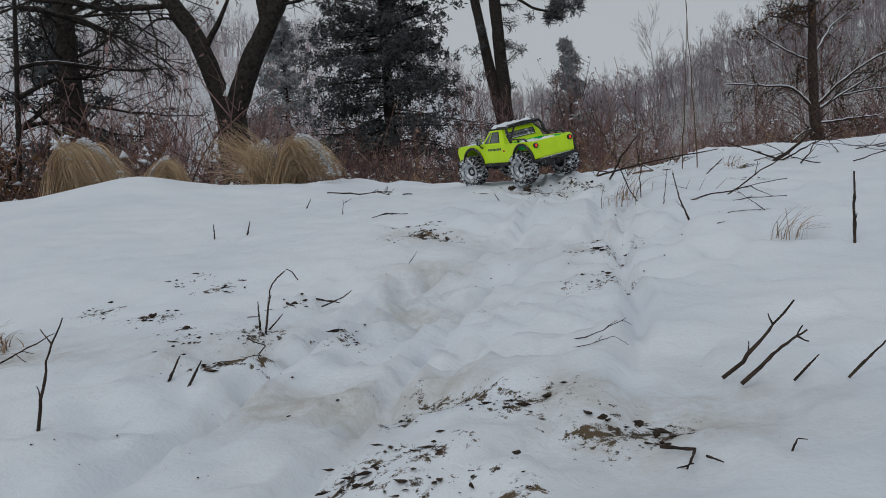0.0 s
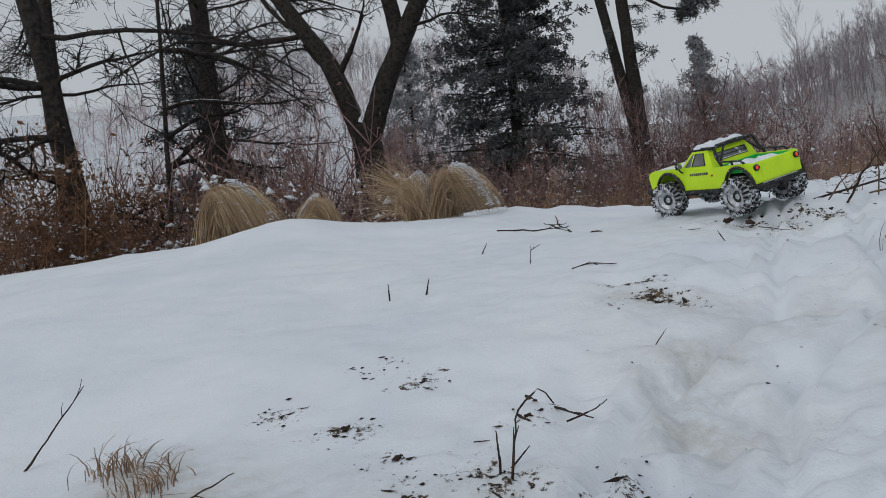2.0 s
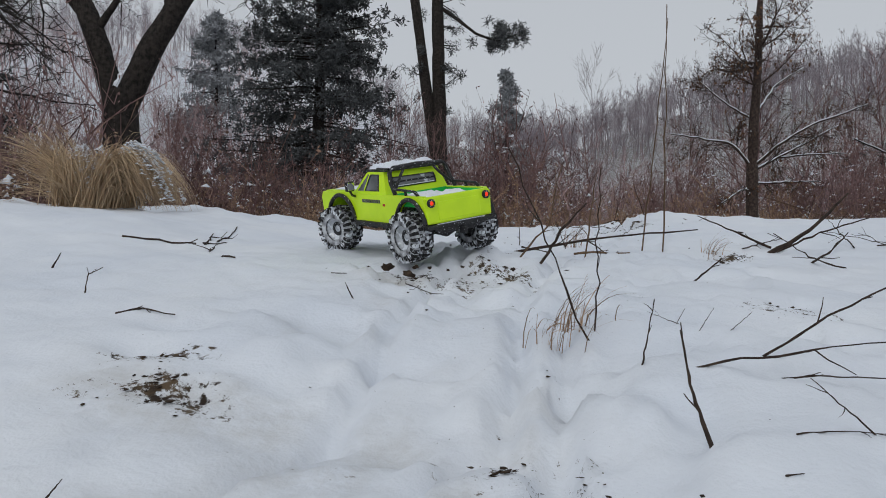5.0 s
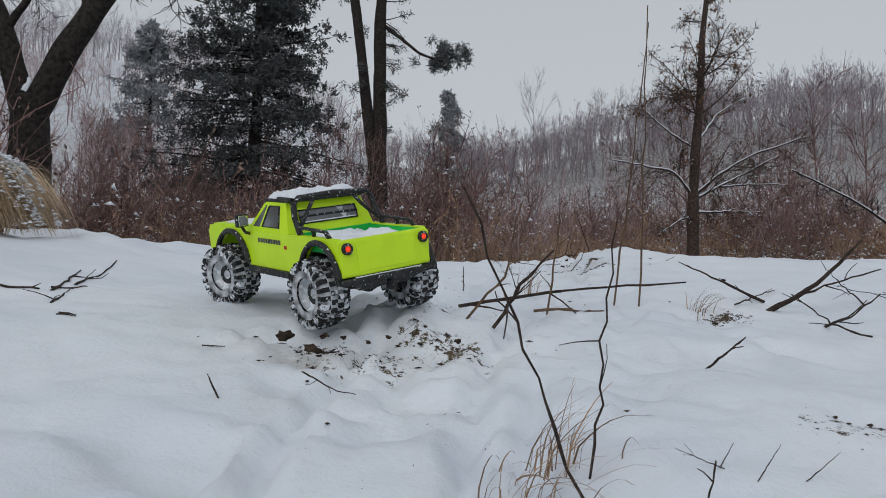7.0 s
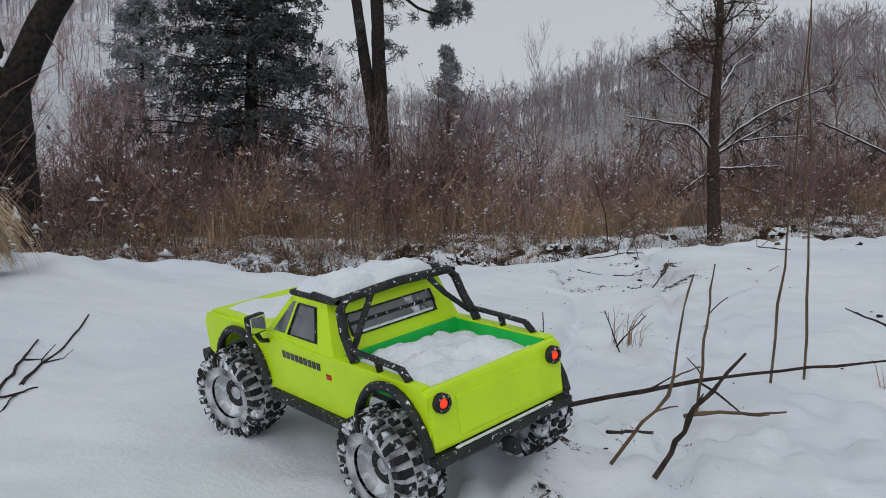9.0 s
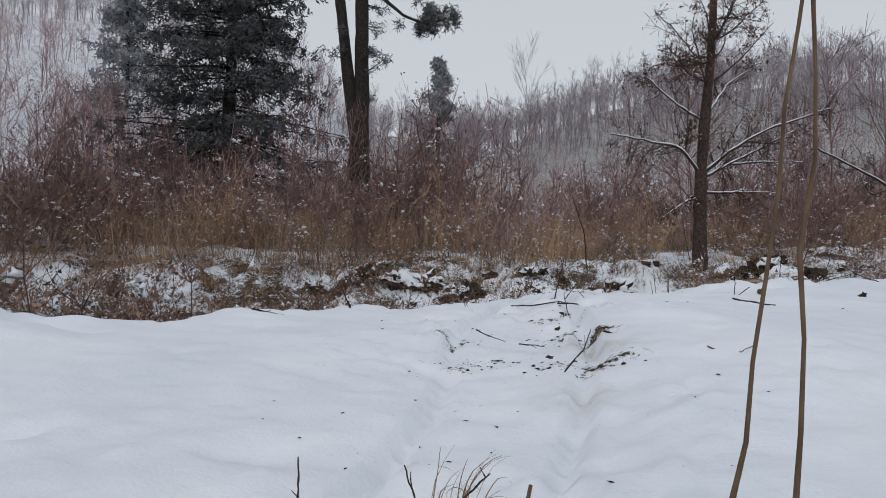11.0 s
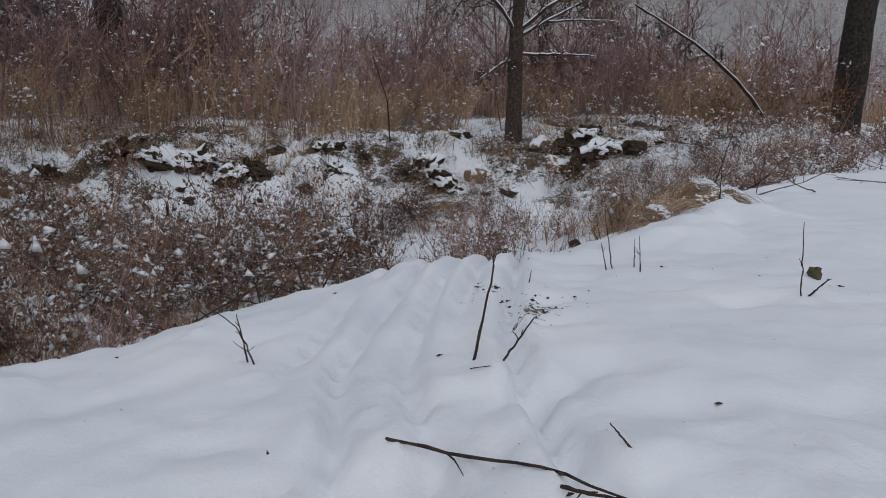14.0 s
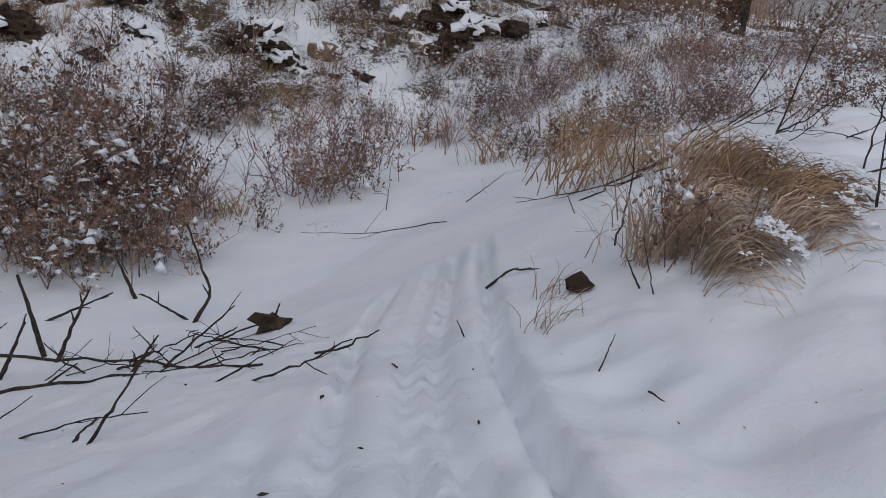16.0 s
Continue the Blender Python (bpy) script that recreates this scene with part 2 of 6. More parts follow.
def ruts(x, y):
    """The wheel tracks, pressed into the snow, and the trodden, lumpy snow about them."""
    u = x - track_centre(y)
    on = ramp(y, 1.4, 2.2) * ramp(-y, -9.6, -8.8)
    band = np.exp(-((u / 0.36) ** 4)) * on
    z = 0.02 * fbm(x * 24, y * 24, 3, 5) * band * (0.35 + 1.3 * ramp(fbm(x * 3, y * 3, 2, 1), -0.2, 0.25)) * (1 - 0.75 * ramp(y, 6.4, 7.2))
    z -= 0.022 * np.exp(-((u / 0.2) ** 4)) * on * ramp(-y, -7.0, -6.0)
    z -= 0.018 * ramp(fbm(x * 8, y * 8, 3, 3), 0.06, 0.3) * ramp(-np.abs(u - 0.2), -0.75, -0.35) * ramp(y, 1.8, 2.4) * ramp(-y, -5.6, -4.4)
    z += 0.007 * fbm(x * 30, y * 30, 2, 2) * ramp(-np.abs(u), -1.6, -0.4) * on
    # churned lumps where the wheels dug in
    churn = np.zeros_like(z)
    for cx, cy, r, k in STAINS:
        churn = np.maximum(churn, k * bump(x, y, cx, cy, 1.5 * r, 1.2 * r))
    z += churn * (0.022 * (0.22 - np.abs(fbm(x * 11, y * 11, 3, 1))) + 0.02 * fbm(x * 26, y * 26, 2, 3) - 0.006)
    for ys, xs, deep in GROOVES:
        d = x - np.interp(y, ys, xs) + 0.02 * vnoise(x * 2, y * 5, 1)
        along = ramp(y, ys[0], ys[0] + 0.3) * ramp(-y, -ys[-1], -ys[-1] + 0.4)
        z -= 1.3 * deep * along * (0.85 + 0.5 * vnoise(x * 4, y * 4, 3)) * (np.exp(-((d / 0.017) ** 4)) - 0.22 * np.exp(-(((np.abs(d) - 0.034) / 0.014) ** 2)))
        z += 0.004 * along * np.sin(y * 250 + 40 * np.abs(d)) * np.exp(-((d / 0.017) ** 4)) * (y > 5)
    # hollows left by other wheels and by boots
    for cx, cy in HOLLOWS:
        z -= 0.022 * bump(x, y, cx, cy, 0.055, 0.04)
    return z


HOLLOWS = [(1.52, 3.02), (1.53, 3.12), (1.54, 3.2), (1.55, 3.29), (1.57, 3.37), (1.58, 3.46), (1.36, 3.04), (1.6, 2.99), (1.9, 2.5), (1.02, 3.72), (1.0, 3.62), (2.08, 6.63), (2.3, 6.76), (2.42, 6.65), (2.6, 6.59), (2.54, 7.21), (2.45, 7.04), (2.31, 6.77), (2.42, 6.8), (3.1, 8.23), (3.07, 8.12), (3.05, 8.02), (3.03, 7.94), (1.49, 3.11), (1.4, 3.36), (1.3, 3.4), (1.2, 5.38), (1.55, 5.3), (2.85, 7.07)]
SOIL_AT = [(1.5, 3.11), (1.49, 3.2), (1.52, 3.3), (1.5, 3.0), (1.47, 2.9), (1.30, 2.33), (1.25, 2.37), (1.32, 2.32), (1.44, 2.22), (1.23, 2.16), (1.18, 2.12), (1.31, 2.07), (1.27, 2.11), (0.91, 2.57), (0.69, 3.12), (0.90, 2.93), (1.05, 3.58), (1.06, 3.48), (1.11, 3.45), (1.54, 3.27), (1.29, 4.22),
           (1.35, 4.23), (1.34, 4.15), (1.43, 4.18), (1.45, 4.21), (1.38, 4.21), (1.51, 4.28), (1.56, 4.22), (1.52, 4.46), (1.54, 4.59), (0.59, 3.18), (0.61, 2.94), (0.74, 2.81), (0.45, 3.04), (0.89, 2.74), (0.78, 2.71), (1.06, 2.72),
           (2.12, 6.09), (1.88, 6.10), (1.94, 5.90), (2.06, 5.82), (1.86, 5.87), (2.17, 6.31), (2.2, 6.06), (2.14, 5.78), (2.53, 7.23), (2.47, 7.12), (2.47, 7.27), (2.16, 4.65), (1.99, 3.83), (2.15, 4.58)]
BANK_SOIL = [(4.99, 14.9, 0.30), (6.79, 15.2, 0.38), (6.43, 15.4, 0.2), (4.6, 15.1, 0.25), (2.65, 15.2, 0.45), (1.3, 15.6, 0.4), (7.1, 15.3, 0.3), (3.6, 15.4, 0.2), (-0.5, 15.8, 0.6)]


# snow mixed with soil by the wheels: (x, y, radius, strength)
STAINS = [(0.33, 2.82, 0.10, 0.7), (0.45, 2.76, 0.09, 0.7), (0.58, 2.72, 0.08, 0.6), (0.76, 2.62, 0.08, 0.7), (1.36, 2.36, 0.14, 0.7), (1.46, 2.27, 0.13, 0.7), (1.22, 2.40, 0.12, 0.7), (1.08, 2.42, 0.10, 0.8), (1.31, 2.3, 0.12, 0.6), (0.93, 2.68, 0.09, 0.6), (1.18, 3.46, 0.13, 0.5), (1.37, 3.32, 0.13, 0.5), (1.26, 3.02, 0.14, 0.25),
          (1.13, 3.05, 0.10, 0.7), (1.14, 3.16, 0.08, 0.6), (1.14, 2.92, 0.10, 0.6), (1.5, 3.32, 0.08, 0.5), (1.5, 3.12, 0.07, 0.45), (1.08, 3.48, 0.10, 0.6), (1.13, 3.44, 0.08, 0.5), (1.54, 3.5, 0.08, 0.25), (1.52, 3.3, 0.08, 0.6), (1.49, 3.22, 0.08, 0.6),
          (1.34, 4.15, 0.10, 0.55), (1.44, 4.17, 0.09, 0.5), (1.33, 3.97, 0.14, 0.35), (1.3, 3.75, 0.14, 0.4), (2.06, 5.6, 0.06, 0.5), (2.16, 6.0, 0.06, 0.6), (2.12, 6.14, 0.05, 0.7), (2.2, 5.9, 0.06, 0.5), (1.9, 6.15, 0.04, 0.4)]


def stain_layer(x, y):
    v = np.zeros_like(x)
    for cx, cy, r, k in STAINS:
        v = np.maximum(v, k * bump(x, y, cx, cy, 1.25 * r, r))
    return v * ramp(fbm(x * 7, y * 7, 3, 2), -0.35, 0.2)


def soil_layer(x, y):
    n1 = fbm(x * 1.1, y * 1.1, 4, 2)
    n2 = fbm(x * 3.1, y * 3.1, 4, 4)
    v = ramp(y, 12.8, 14) * ramp(-y, -19, -16.8) * (0.45 + 0.65 * n2 + 0.3 * n1)
    v += 0.64 * ramp(y + 2.2 * fbm(x * 0.7, y * 0.7, 3, 3), 17, 19.5) - (0.04 + 0.15 * ramp(-x, -2, 8)) * ramp(y, 28, 36)
    v += 0.32 * ramp(y - np.interp(x, EDGE_X, EDGE_Y), 0.6, 2.0) * ramp(-y, -13, -11) * (0.32 + 0.8 * n1 + 0.9 * n2) * ramp(2.2 - x + 0.9 * (y - 8), -0.5, 0.5)
    spots = np.zeros_like(v)
    for k, (cx, cy) in enumerate(SOIL_AT):
        r = 0.03 + 0.025 * (k * 7 % 5) / 4
        spots = np.maximum(spots, bump(x, y, cx, cy, 2.2 * r, 1.5 * r) * (0.55 + 0.09 * (k * 3 % 5)))
    v += 0.62 * spots
    for cx, cy, r in BANK_SOIL:
        v += 0.3 * bump(x, y, cx, cy, 1.3 * r, 0.5 * r)
    v += 0.13 * stain_layer(x, y)
    u = x - track_centre(y)
    v += 0.26 * np.exp(-((u / 0.26) ** 4)) * ramp(y, 1.4, 2.0) * ramp(-y, -7.4, -6.4) * (0.6 + 1.6 * n1)
    return v


def spaced(lo, hi, step, far, grow):
    core = list(np.arange(lo, hi + 1e-6, step))
    a, d = [], step
    while (a[-1] if a else hi) < far:
        d *= grow
        a.append((a[-1] if a else hi) + d)
    b, d = [], step
    while (b[-1] if b else lo) > -far:
        d *= grow
        b.append((b[-1] if b else lo) - d)
    return np.array(b[::-1] + core + a)


def mesh_from(name, verts, faces, material, smooth=True):
    me = bpy.data.meshes.new(name)
    me.from_pydata(verts, [], faces)
    me.materials.append(material)
    if smooth:
        me.polygons.foreach_set("use_smooth", np.ones(len(me.polygons), bool))
    return me


gx = spaced(0.0, 3.9, 0.017, 420, 1.13)
gy = spaced(1.9, 9.4, 0.018, 420, 1.13)
gy = np.concatenate([gy[gy <= 9.4], np.arange(9.45, 18.5, 0.06), 18.5 + np.cumsum(0.08 * 1.09 ** np.arange(73))])
GX, GY = np.meshgrid(gx, gy)
GZ = ground_z(GX, GY) + ruts(GX, GY)
nx, ny = len(gx), len(gy)
idx = np.arange(nx * ny).reshape(ny, nx)
quads = np.stack([idx[:-1, :-1], idx[:-1, 1:], idx[1:, 1:], idx[1:, :-1]], -1).reshape(-1, 4)
gme = mesh_from("ground", np.stack([GX, GY, GZ], -1).reshape(-1, 3), quads.tolist(), M_GROUND)
layer = gme.attributes.new("soil", "FLOAT", "POINT")
layer.data.foreach_set("value", np.clip(soil_layer(GX, GY), 0, 1).ravel().astype(np.float32))
layer = gme.attributes.new("stain", "FLOAT", "POINT")
layer.data.foreach_set("value", np.clip(stain_layer(GX, GY), 0, 1).ravel().astype(np.float32))
ground = tagged(new("ground", gme), "snow-covered ground sloping into a weedy gully", "ground", kind="structure")


def gz(x, y):
    return float(ground_z(x, y))


# ---- tools for plants and things ----
class Soup:
    """Collects vertices and faces of one mesh."""

    def __init__(self):
        self.v, self.f, self.n = [], [], 0

    def add(self, verts, faces):
        self.v.append(np.asarray(verts, float))
        self.f.extend((np.asarray(faces) + self.n).tolist())
        self.n += len(verts)

    def tube(self, pts, radii, sides=4, cap=True, ridges=None):
        pts, radii = np.asarray(pts, float), np.asarray(radii, float)
        d = np.gradient(pts, axis=0)
        d /= np.linalg.norm(d, axis=1)[:, None] + 1e-9
        ref = np.array([0.31, 0.17, 0.93]) if abs(d[0][2]) < 0.8 else np.array([0.95, 0.2, 0.1])
        a = np.cross(d, ref)
        a /= np.linalg.norm(a, axis=1)[:, None] + 1e-9
        b = np.cross(d, a)
        ang = np.arange(sides) * 2 * np.pi / sides
        wide = radii[:, None, None] * (1 if ridges is None else ridges[:, :, None])
        ring = pts[:, None] + wide * (np.cos(ang)[None, :, None] * a[:, None] + np.sin(ang)[None, :, None] * b[:, None])
        n = len(pts)
        k = np.arange(sides)
        base = (np.arange(n - 1) * sides)[:, None]
        q = np.stack([base + k, base + (k + 1) % sides, base + sides + (k + 1) % sides, base + sides + k], -1).reshape(-1, 4)
        self.add(ring.reshape(-1, 3), q)
        if cap and sides > 3:
            self.f.append((np.arange(sides) + self.n - sides).tolist())

    def ribbon(self, pts, radii, across):
        """A flat blade or fine twig along pts."""
        pts, off = np.asarray(pts, float), np.asarray(across, float)[None] * np.asarray(radii, float)[:, None]
        v = np.stack([pts - off, pts + off], 1).reshape(-1, 3)
        k = np.arange(len(pts) - 1)[:, None] * 2
        self.add(v, k + np.array([0, 1, 3, 2]))

    def blades(self, centres, along, across):
        """Many narrow pointed leaves: from centre, along its length, with half width across."""
        c, a, w = (np.asarray(q, float) for q in (centres, along, across))
        v = np.stack([c, c + a * 0.45 + w, c + a, c + a * 0.45 - w], 1).reshape(-1, 3)
        f = np.arange(len(c))[:, None] * 4 + np.arange(4)
        self.add(v, f)

    def mesh(self, name, material, smooth=True):
        return mesh_from(name, np.concatenate(self.v), self.f, material, smooth)


def part(name, data, parent, label="", material=None):
    """Links a mesh, a soup or a bmesh as ONE object under a thing or a part."""
    if isinstance(data, Soup):
        data = data.mesh(name, material)
    elif isinstance(data, bmesh.types.BMesh):
        me = bpy.data.meshes.new(name)
        data.to_mesh(me)
        data.free()
        me.materials.append(material)
        data = me
    ob = new(name, data)
    ob.parent = parent
    return tagged(ob, label)


def thing(name, label, category, at=(0, 0, 0), group="", kind=""):
    e = new(name)
    e.empty_display_size = 0.1
    e.matrix_basis = pose(*at)
    return tagged(e, label, category, group, kind)


def unit(v):
    v = np.asarray(v, float)
    return v / (np.linalg.norm(v) + 1e-9)


def wander(rng, start, way, length, n, bend, lift=0.0):
    """A crooked line from start: n points, bending at random, lifting (or sagging) as it goes."""
    p, d, out = np.array(start, float), unit(way), [np.array(start, float)]
    for _ in range(n - 1):
        d = unit(d + rng.normal(0, bend, 3) + np.array([0, 0, lift]))
        p = p + d * length / (n - 1)
        out.append(p.copy())
    return np.array(out)


def branches(soup, rng, line, radii, depth, count, ratio, spread, bend, lift, sides, snow=None, first=0.25, thin=0.0035, tips=None, flat=False):
    """Grows side branches on a line, and twigs on those; flat ones where they are finer than a finger."""
    total = np.linalg.norm(np.diff(line, axis=0), axis=1).sum()
    for _ in range(count):
        t = rng.uniform(first, 0.98) * (len(line) - 1)
        i = int(t)
        p = line[i] + (line[min(i + 1, len(line) - 1)] - line[i]) * (t - i)
        d = unit(line[min(i + 1, len(line) - 1)] - line[max(i - 1, 0)])
        side = unit(np.cross(d, rng.normal(size=3)))
        way = unit(d * rng.uniform(0.4, 1.0) + side * spread)
        ln = total * ratio * rng.uniform(0.5, 1.1) * (1.15 - 0.6 * t / len(line))
        r = max(np.interp(t, np.arange(len(radii)), radii) * 0.55, thin)
        n = (6 if depth > 1 else 4) - 2 * flat
        br = wander(rng, p, way, ln, n, bend, lift)
        rr = np.linspace(r, max(r * 0.25, thin * 0.6), n)
        if flat:
            soup.ribbon(br, rr * 1.15, unit(np.cross(way, rng.normal(size=3))))
        else:
            soup.tube(br, rr, sides if depth > 1 else 3, cap=False)
        if snow is not None and r > thin and abs(br[-1][2] - br[0][2]) < 0.75 * ln:
            up = br + np.array([0, 0, 1]) * rr[:, None] * 0.75
            snow.tube(up, rr * 0.8, 4)
        if tips is not None and depth == 1:
            tips.extend(br[1:])
        if depth > 1:
            branches(soup, rng, br, rr, depth - 1, max(2, int(count * (0.5 if flat else 0.75))), 0.5, spread, bend, lift, sides, snow, 0.2, thin, tips, flat)


# ---- scrub and weeds: brown thicket beyond the edge ----
def weed_mesh(name, seed, height, stems, width, leafy, material, leaf_size=0.018, twigs=5):
    rng, s = np.random.default_rng(seed), Soup()
    pts = []
    for _ in range(stems):
        p = np.r_[rng.normal(0, width * 0.45, 2), -0.03]
        h = height * rng.uniform(0.45, 1.1)
        ln = wander(rng, p, (rng.normal(0, 0.3), rng.normal(0, 0.3), 1), h, 5, 0.15)
        r = height * 0.0052
        s.tube(ln, np.linspace(r, r * 0.35, 5), 3, cap=False)
        for _ in range(twigs):
            i = rng.integers(1, 4)
            t = wander(rng, ln[i], unit(np.r_[rng.normal(0, 0.8, 2), 1.0]), h * rng.uniform(0.15, 0.4), 3, 0.25)
            s.ribbon(t, np.linspace(r * 0.75, r * 0.35, 3), unit(np.r_[rng.normal(0, 1, 2), 0.2]))
            pts.extend(t[1:])
            pts.append((t[0] + t[1]) / 2)
            for _ in range(2):
                u = t[rng.integers(0, 3)]
                v = u + unit(np.r_[rng.normal(0, 0.8, 2), 0.8]) * h * rng.uniform(0.05, 0.16)
                s.ribbon([u, v], [r * 0.5, r * 0.25], unit(np.r_[rng.normal(0, 1, 2), 0.2]))
                pts.append(v)
        pts.extend(ln[2:])
    if leafy:
        pts = np.array(pts)
        c = pts[rng.integers(0, len(pts), leafy)] + rng.normal(0, 0.012, (leafy, 3)) * height
        a = rng.normal(0, 1, (leafy, 3))
        a *= (leaf_size * rng.uniform(0.6, 1.5, leafy) / np.linalg.norm(a, axis=1))[:, None]
        w = np.cross(a, rng.normal(0, 1, (leafy, 3)))
        w *= (leaf_size * 0.33 / (np.linalg.norm(w, axis=1) + 1e-9))[:, None]
        s.blades(c, a, w)
    me = s.mesh(name, material)
    return me, np.array(pts)


def turn_about(rng):
    a = rng.uniform(0, 2 * np.pi)
    return np.array([[np.cos(a), -np.sin(a), 0], [np.sin(a), np.cos(a), 0], [0, 0, 1]])


def flakes(name, pts, rng, count, size):
    """Snow caught on twigs: small lumps."""
    s = Soup()
    seats = pts[rng.integers(0, len(pts), max(1, count // 4))]
    for k in range(count):
        p = seats[k % len(seats)] + rng.normal(0, size * 1.6, 3)
        r = size * (0.3 + 1.3 * rng.random() ** 2)
        s.add(p + r * (np.array([(1.3, 0, 0), (-0.5, 1.1, 0), (-0.5, -1.1, 0), (0, 0, 0.8)]) + rng.normal(0, 0.35, (4, 3))) @ turn_about(rng), [(0, 1, 3), (1, 2, 3), (2, 0, 3), (2, 1, 0)])
    return s.mesh(name, M_SNOW)


def scatter(name, label, category, variants, places, group):
    """Plants that stand apart: variants of (mesh, snow mesh) at places of (x, y, size)."""
    for k, (x, y, size) in enumerate(places):
        me, sn = variants[k % len(variants)]
        e = thing(name, label, category, group=group)
        part("growth", me, e)
        if sn is not None:
            tagged(part("clinging_snow", sn, e, "clinging snow"), kind="stuff")
        e.matrix_basis = pose(x, y, gz(x, y) - 0.01, 0, 0, RNG.uniform(0, 360)) @ Matrix.Scale(size, 4)


def joined(name, vs, fs, material):
    """One mesh from many blocks of faces, each block of one corner count."""
    v = np.concatenate(vs)
    blocks = [b for some in fs for b in some]
    loops = np.concatenate([b.ravel() for b in blocks])
    sizes = np.concatenate([np.full(len(b), b.shape[1]) for b in blocks])
    me = bpy.data.meshes.new(name)
    me.vertices.add(len(v))
    me.vertices.foreach_set("co", v.ravel())
    me.loops.add(len(loops))
    me.loops.foreach_set("vertex_index", loops.astype(np.int32))
    me.polygons.add(len(sizes))
    me.polygons.foreach_set("loop_start", np.r_[0, np.cumsum(sizes)[:-1]].astype(np.int32))
    me.polygons.foreach_set("use_smooth", np.ones(len(sizes), bool))
    me.update(calc_edges=True)
    me.materials.append(material)
    return me


def stuff(name, label, category, variants, places):
    """Growth that nobody could count, joined into one object."""
    vs, fs, vs2, fs2 = [], [], [], []
    raw = []
    for me, sn in variants:
        got = []
        for q in (me, sn):
            if q is None:
                got.append(None)
                continue
            co = np.empty(len(q.vertices) * 3)
            q.vertices.foreach_get("co", co)
            size = np.array([len(p.vertices) for p in q.polygons])
            loops = np.array([list(p.vertices) + [-1] * (5 - len(p.vertices)) for p in q.polygons if len(p.vertices) < 6])
            got.append((co.reshape(-1, 3), [loops[size[size < 6] == c][:, :c] for c in np.unique(size[size < 6])]))
        raw.append(got)
    rng = np.random.default_rng(len(places))
    counts = {id(vs): 0, id(vs2): 0}
    for k, (x, y, size) in enumerate(places):
        a = rng.uniform(0, 2 * np.pi)
        R = np.array([[np.cos(a), -np.sin(a), 0], [np.sin(a), np.cos(a), 0], [0, 0, 1]]) * size
        R[2] *= rng.uniform(0.8, 1.2)
        o = np.array([x, y, gz(x, y)])
        for got, vv, ff in zip(raw[k % len(raw)], (vs, vs2), (fs, fs2)):
            if got:
                start = counts[id(vv)]
                vv.append(got[0] @ R.T + o)
                ff.append([block + start for block in got[1]])
                counts[id(vv)] = start + len(got[0])
    e = thing(name, label, category, kind="stuff")
    part("growth", joined(name, vs, fs, variants[0][0].materials[0]), e)
    if vs2:
        part("clinging_snow", joined("snow_flecks", vs2, fs2, M_SNOW), e, "clinging snow")
    return e


def sow(rng, count, xr, yr, size, keep=None):
    out = []
    while len(out) < count:
        x, y = rng.uniform(*xr), rng.uniform(*yr)
        if keep is None or keep(x, y):
            out.append((x, y, size * rng.uniform(0.7, 1.35)))
    return out


def grown(rng, count, xr, yr, size, keep):
    """Taller on the far side of the gully's head, where the weeds are rank."""
    return [(x, y, q * (1 + 0.3 * float(ramp(4.2 - x, 0, 1)) + 0.2 * float(ramp(2.4 - x, 0, 2)))) for x, y, q in sow(rng, count, xr, yr, size, keep)]


def edge_at(x):
    return float(np.interp(x, EDGE_X, EDGE_Y))


def variants_of(seed, count, height, stems, width, leafy, material, snowy, flake=0.012, leaf=0.018, twigs=5):
    out = []
    for k in range(count):
        me, pts = weed_mesh("stems", seed + k, height, stems, width, leafy, material, leaf, twigs)
        out.append((me, flakes("snow_flecks", pts, np.random.default_rng(seed + k), snowy, flake) if snowy else None))
    return out


def weeds_from(x):
    """Where the rank weeds begin, beyond the open snow at the foot of the slope."""
    return float(np.interp(x, [-4, 0.2, 1.2, 2.5, 3.0, 3.6, 4.2, 4.8, 5.2], [5, 7.2, 9.9, 10.4, 10.7, 11.1, 11.4, 11.8, 12.1]))


def off_track(x, y):
    """Across the way that the tracks take into the gully."""
    return x - float(np.interp(y, [7.3, 8.3, 9.2, 10.5, 12, 14], [2.28, 2.66, 3.35, 4.3, 5.2, 6.0]))


def grass_mesh(name, seed, count, height, spread, arch, way, material, radius=0.0011, base=(0.1, 0.08), n=8):
    """A tuft or a clump: blades that rise from the base and bend over towards way; arch is the bend in radians."""
    rng, s = np.random.default_rng(seed), Soup()
    lines, lean = [], np.hypot(*way)
    heading = np.arctan2(way[1], way[0])
    for _ in range(count):
        p = np.r_[rng.normal(0, base[0]), rng.normal(0, base[1]), -0.02]
        phi = heading + rng.normal(0, (0.45 if arch < 2 else 0.55) + 1.2 * max(0, 0.6 - lean))
        rise = np.radians(86) - abs(rng.normal(0, spread))
        bend = arch * (rng.uniform(0.6, 1.25) if arch < 2 else rng.uniform(0.85, 1.15))
        ln = height * rng.uniform(0.6, 1.25)
        out = [p.copy()]
        for i in range(n - 1):
            e = rise - bend * ((i + 0.5) / (n - 1)) ** 1.25
            d = np.array([np.cos(e) * np.cos(phi), np.cos(e) * np.sin(phi), np.sin(e)]) + rng.normal(0, 0.06, 3)
            p = p + d * ln / (n - 1)
            p[2] = max(p[2], 0.004)
            out.append(p.copy())
        r = radius * rng.uniform(0.7, 1.4)
        s.ribbon(out, np.linspace(r, r * 0.3, n) * 1.25, unit((-np.sin(phi) + rng.normal(0, 0.5), np.cos(phi) + rng.normal(0, 0.5), rng.normal(0, 0.3))))
        lines.append(np.array(out))
    return s.mesh(name, material), lines


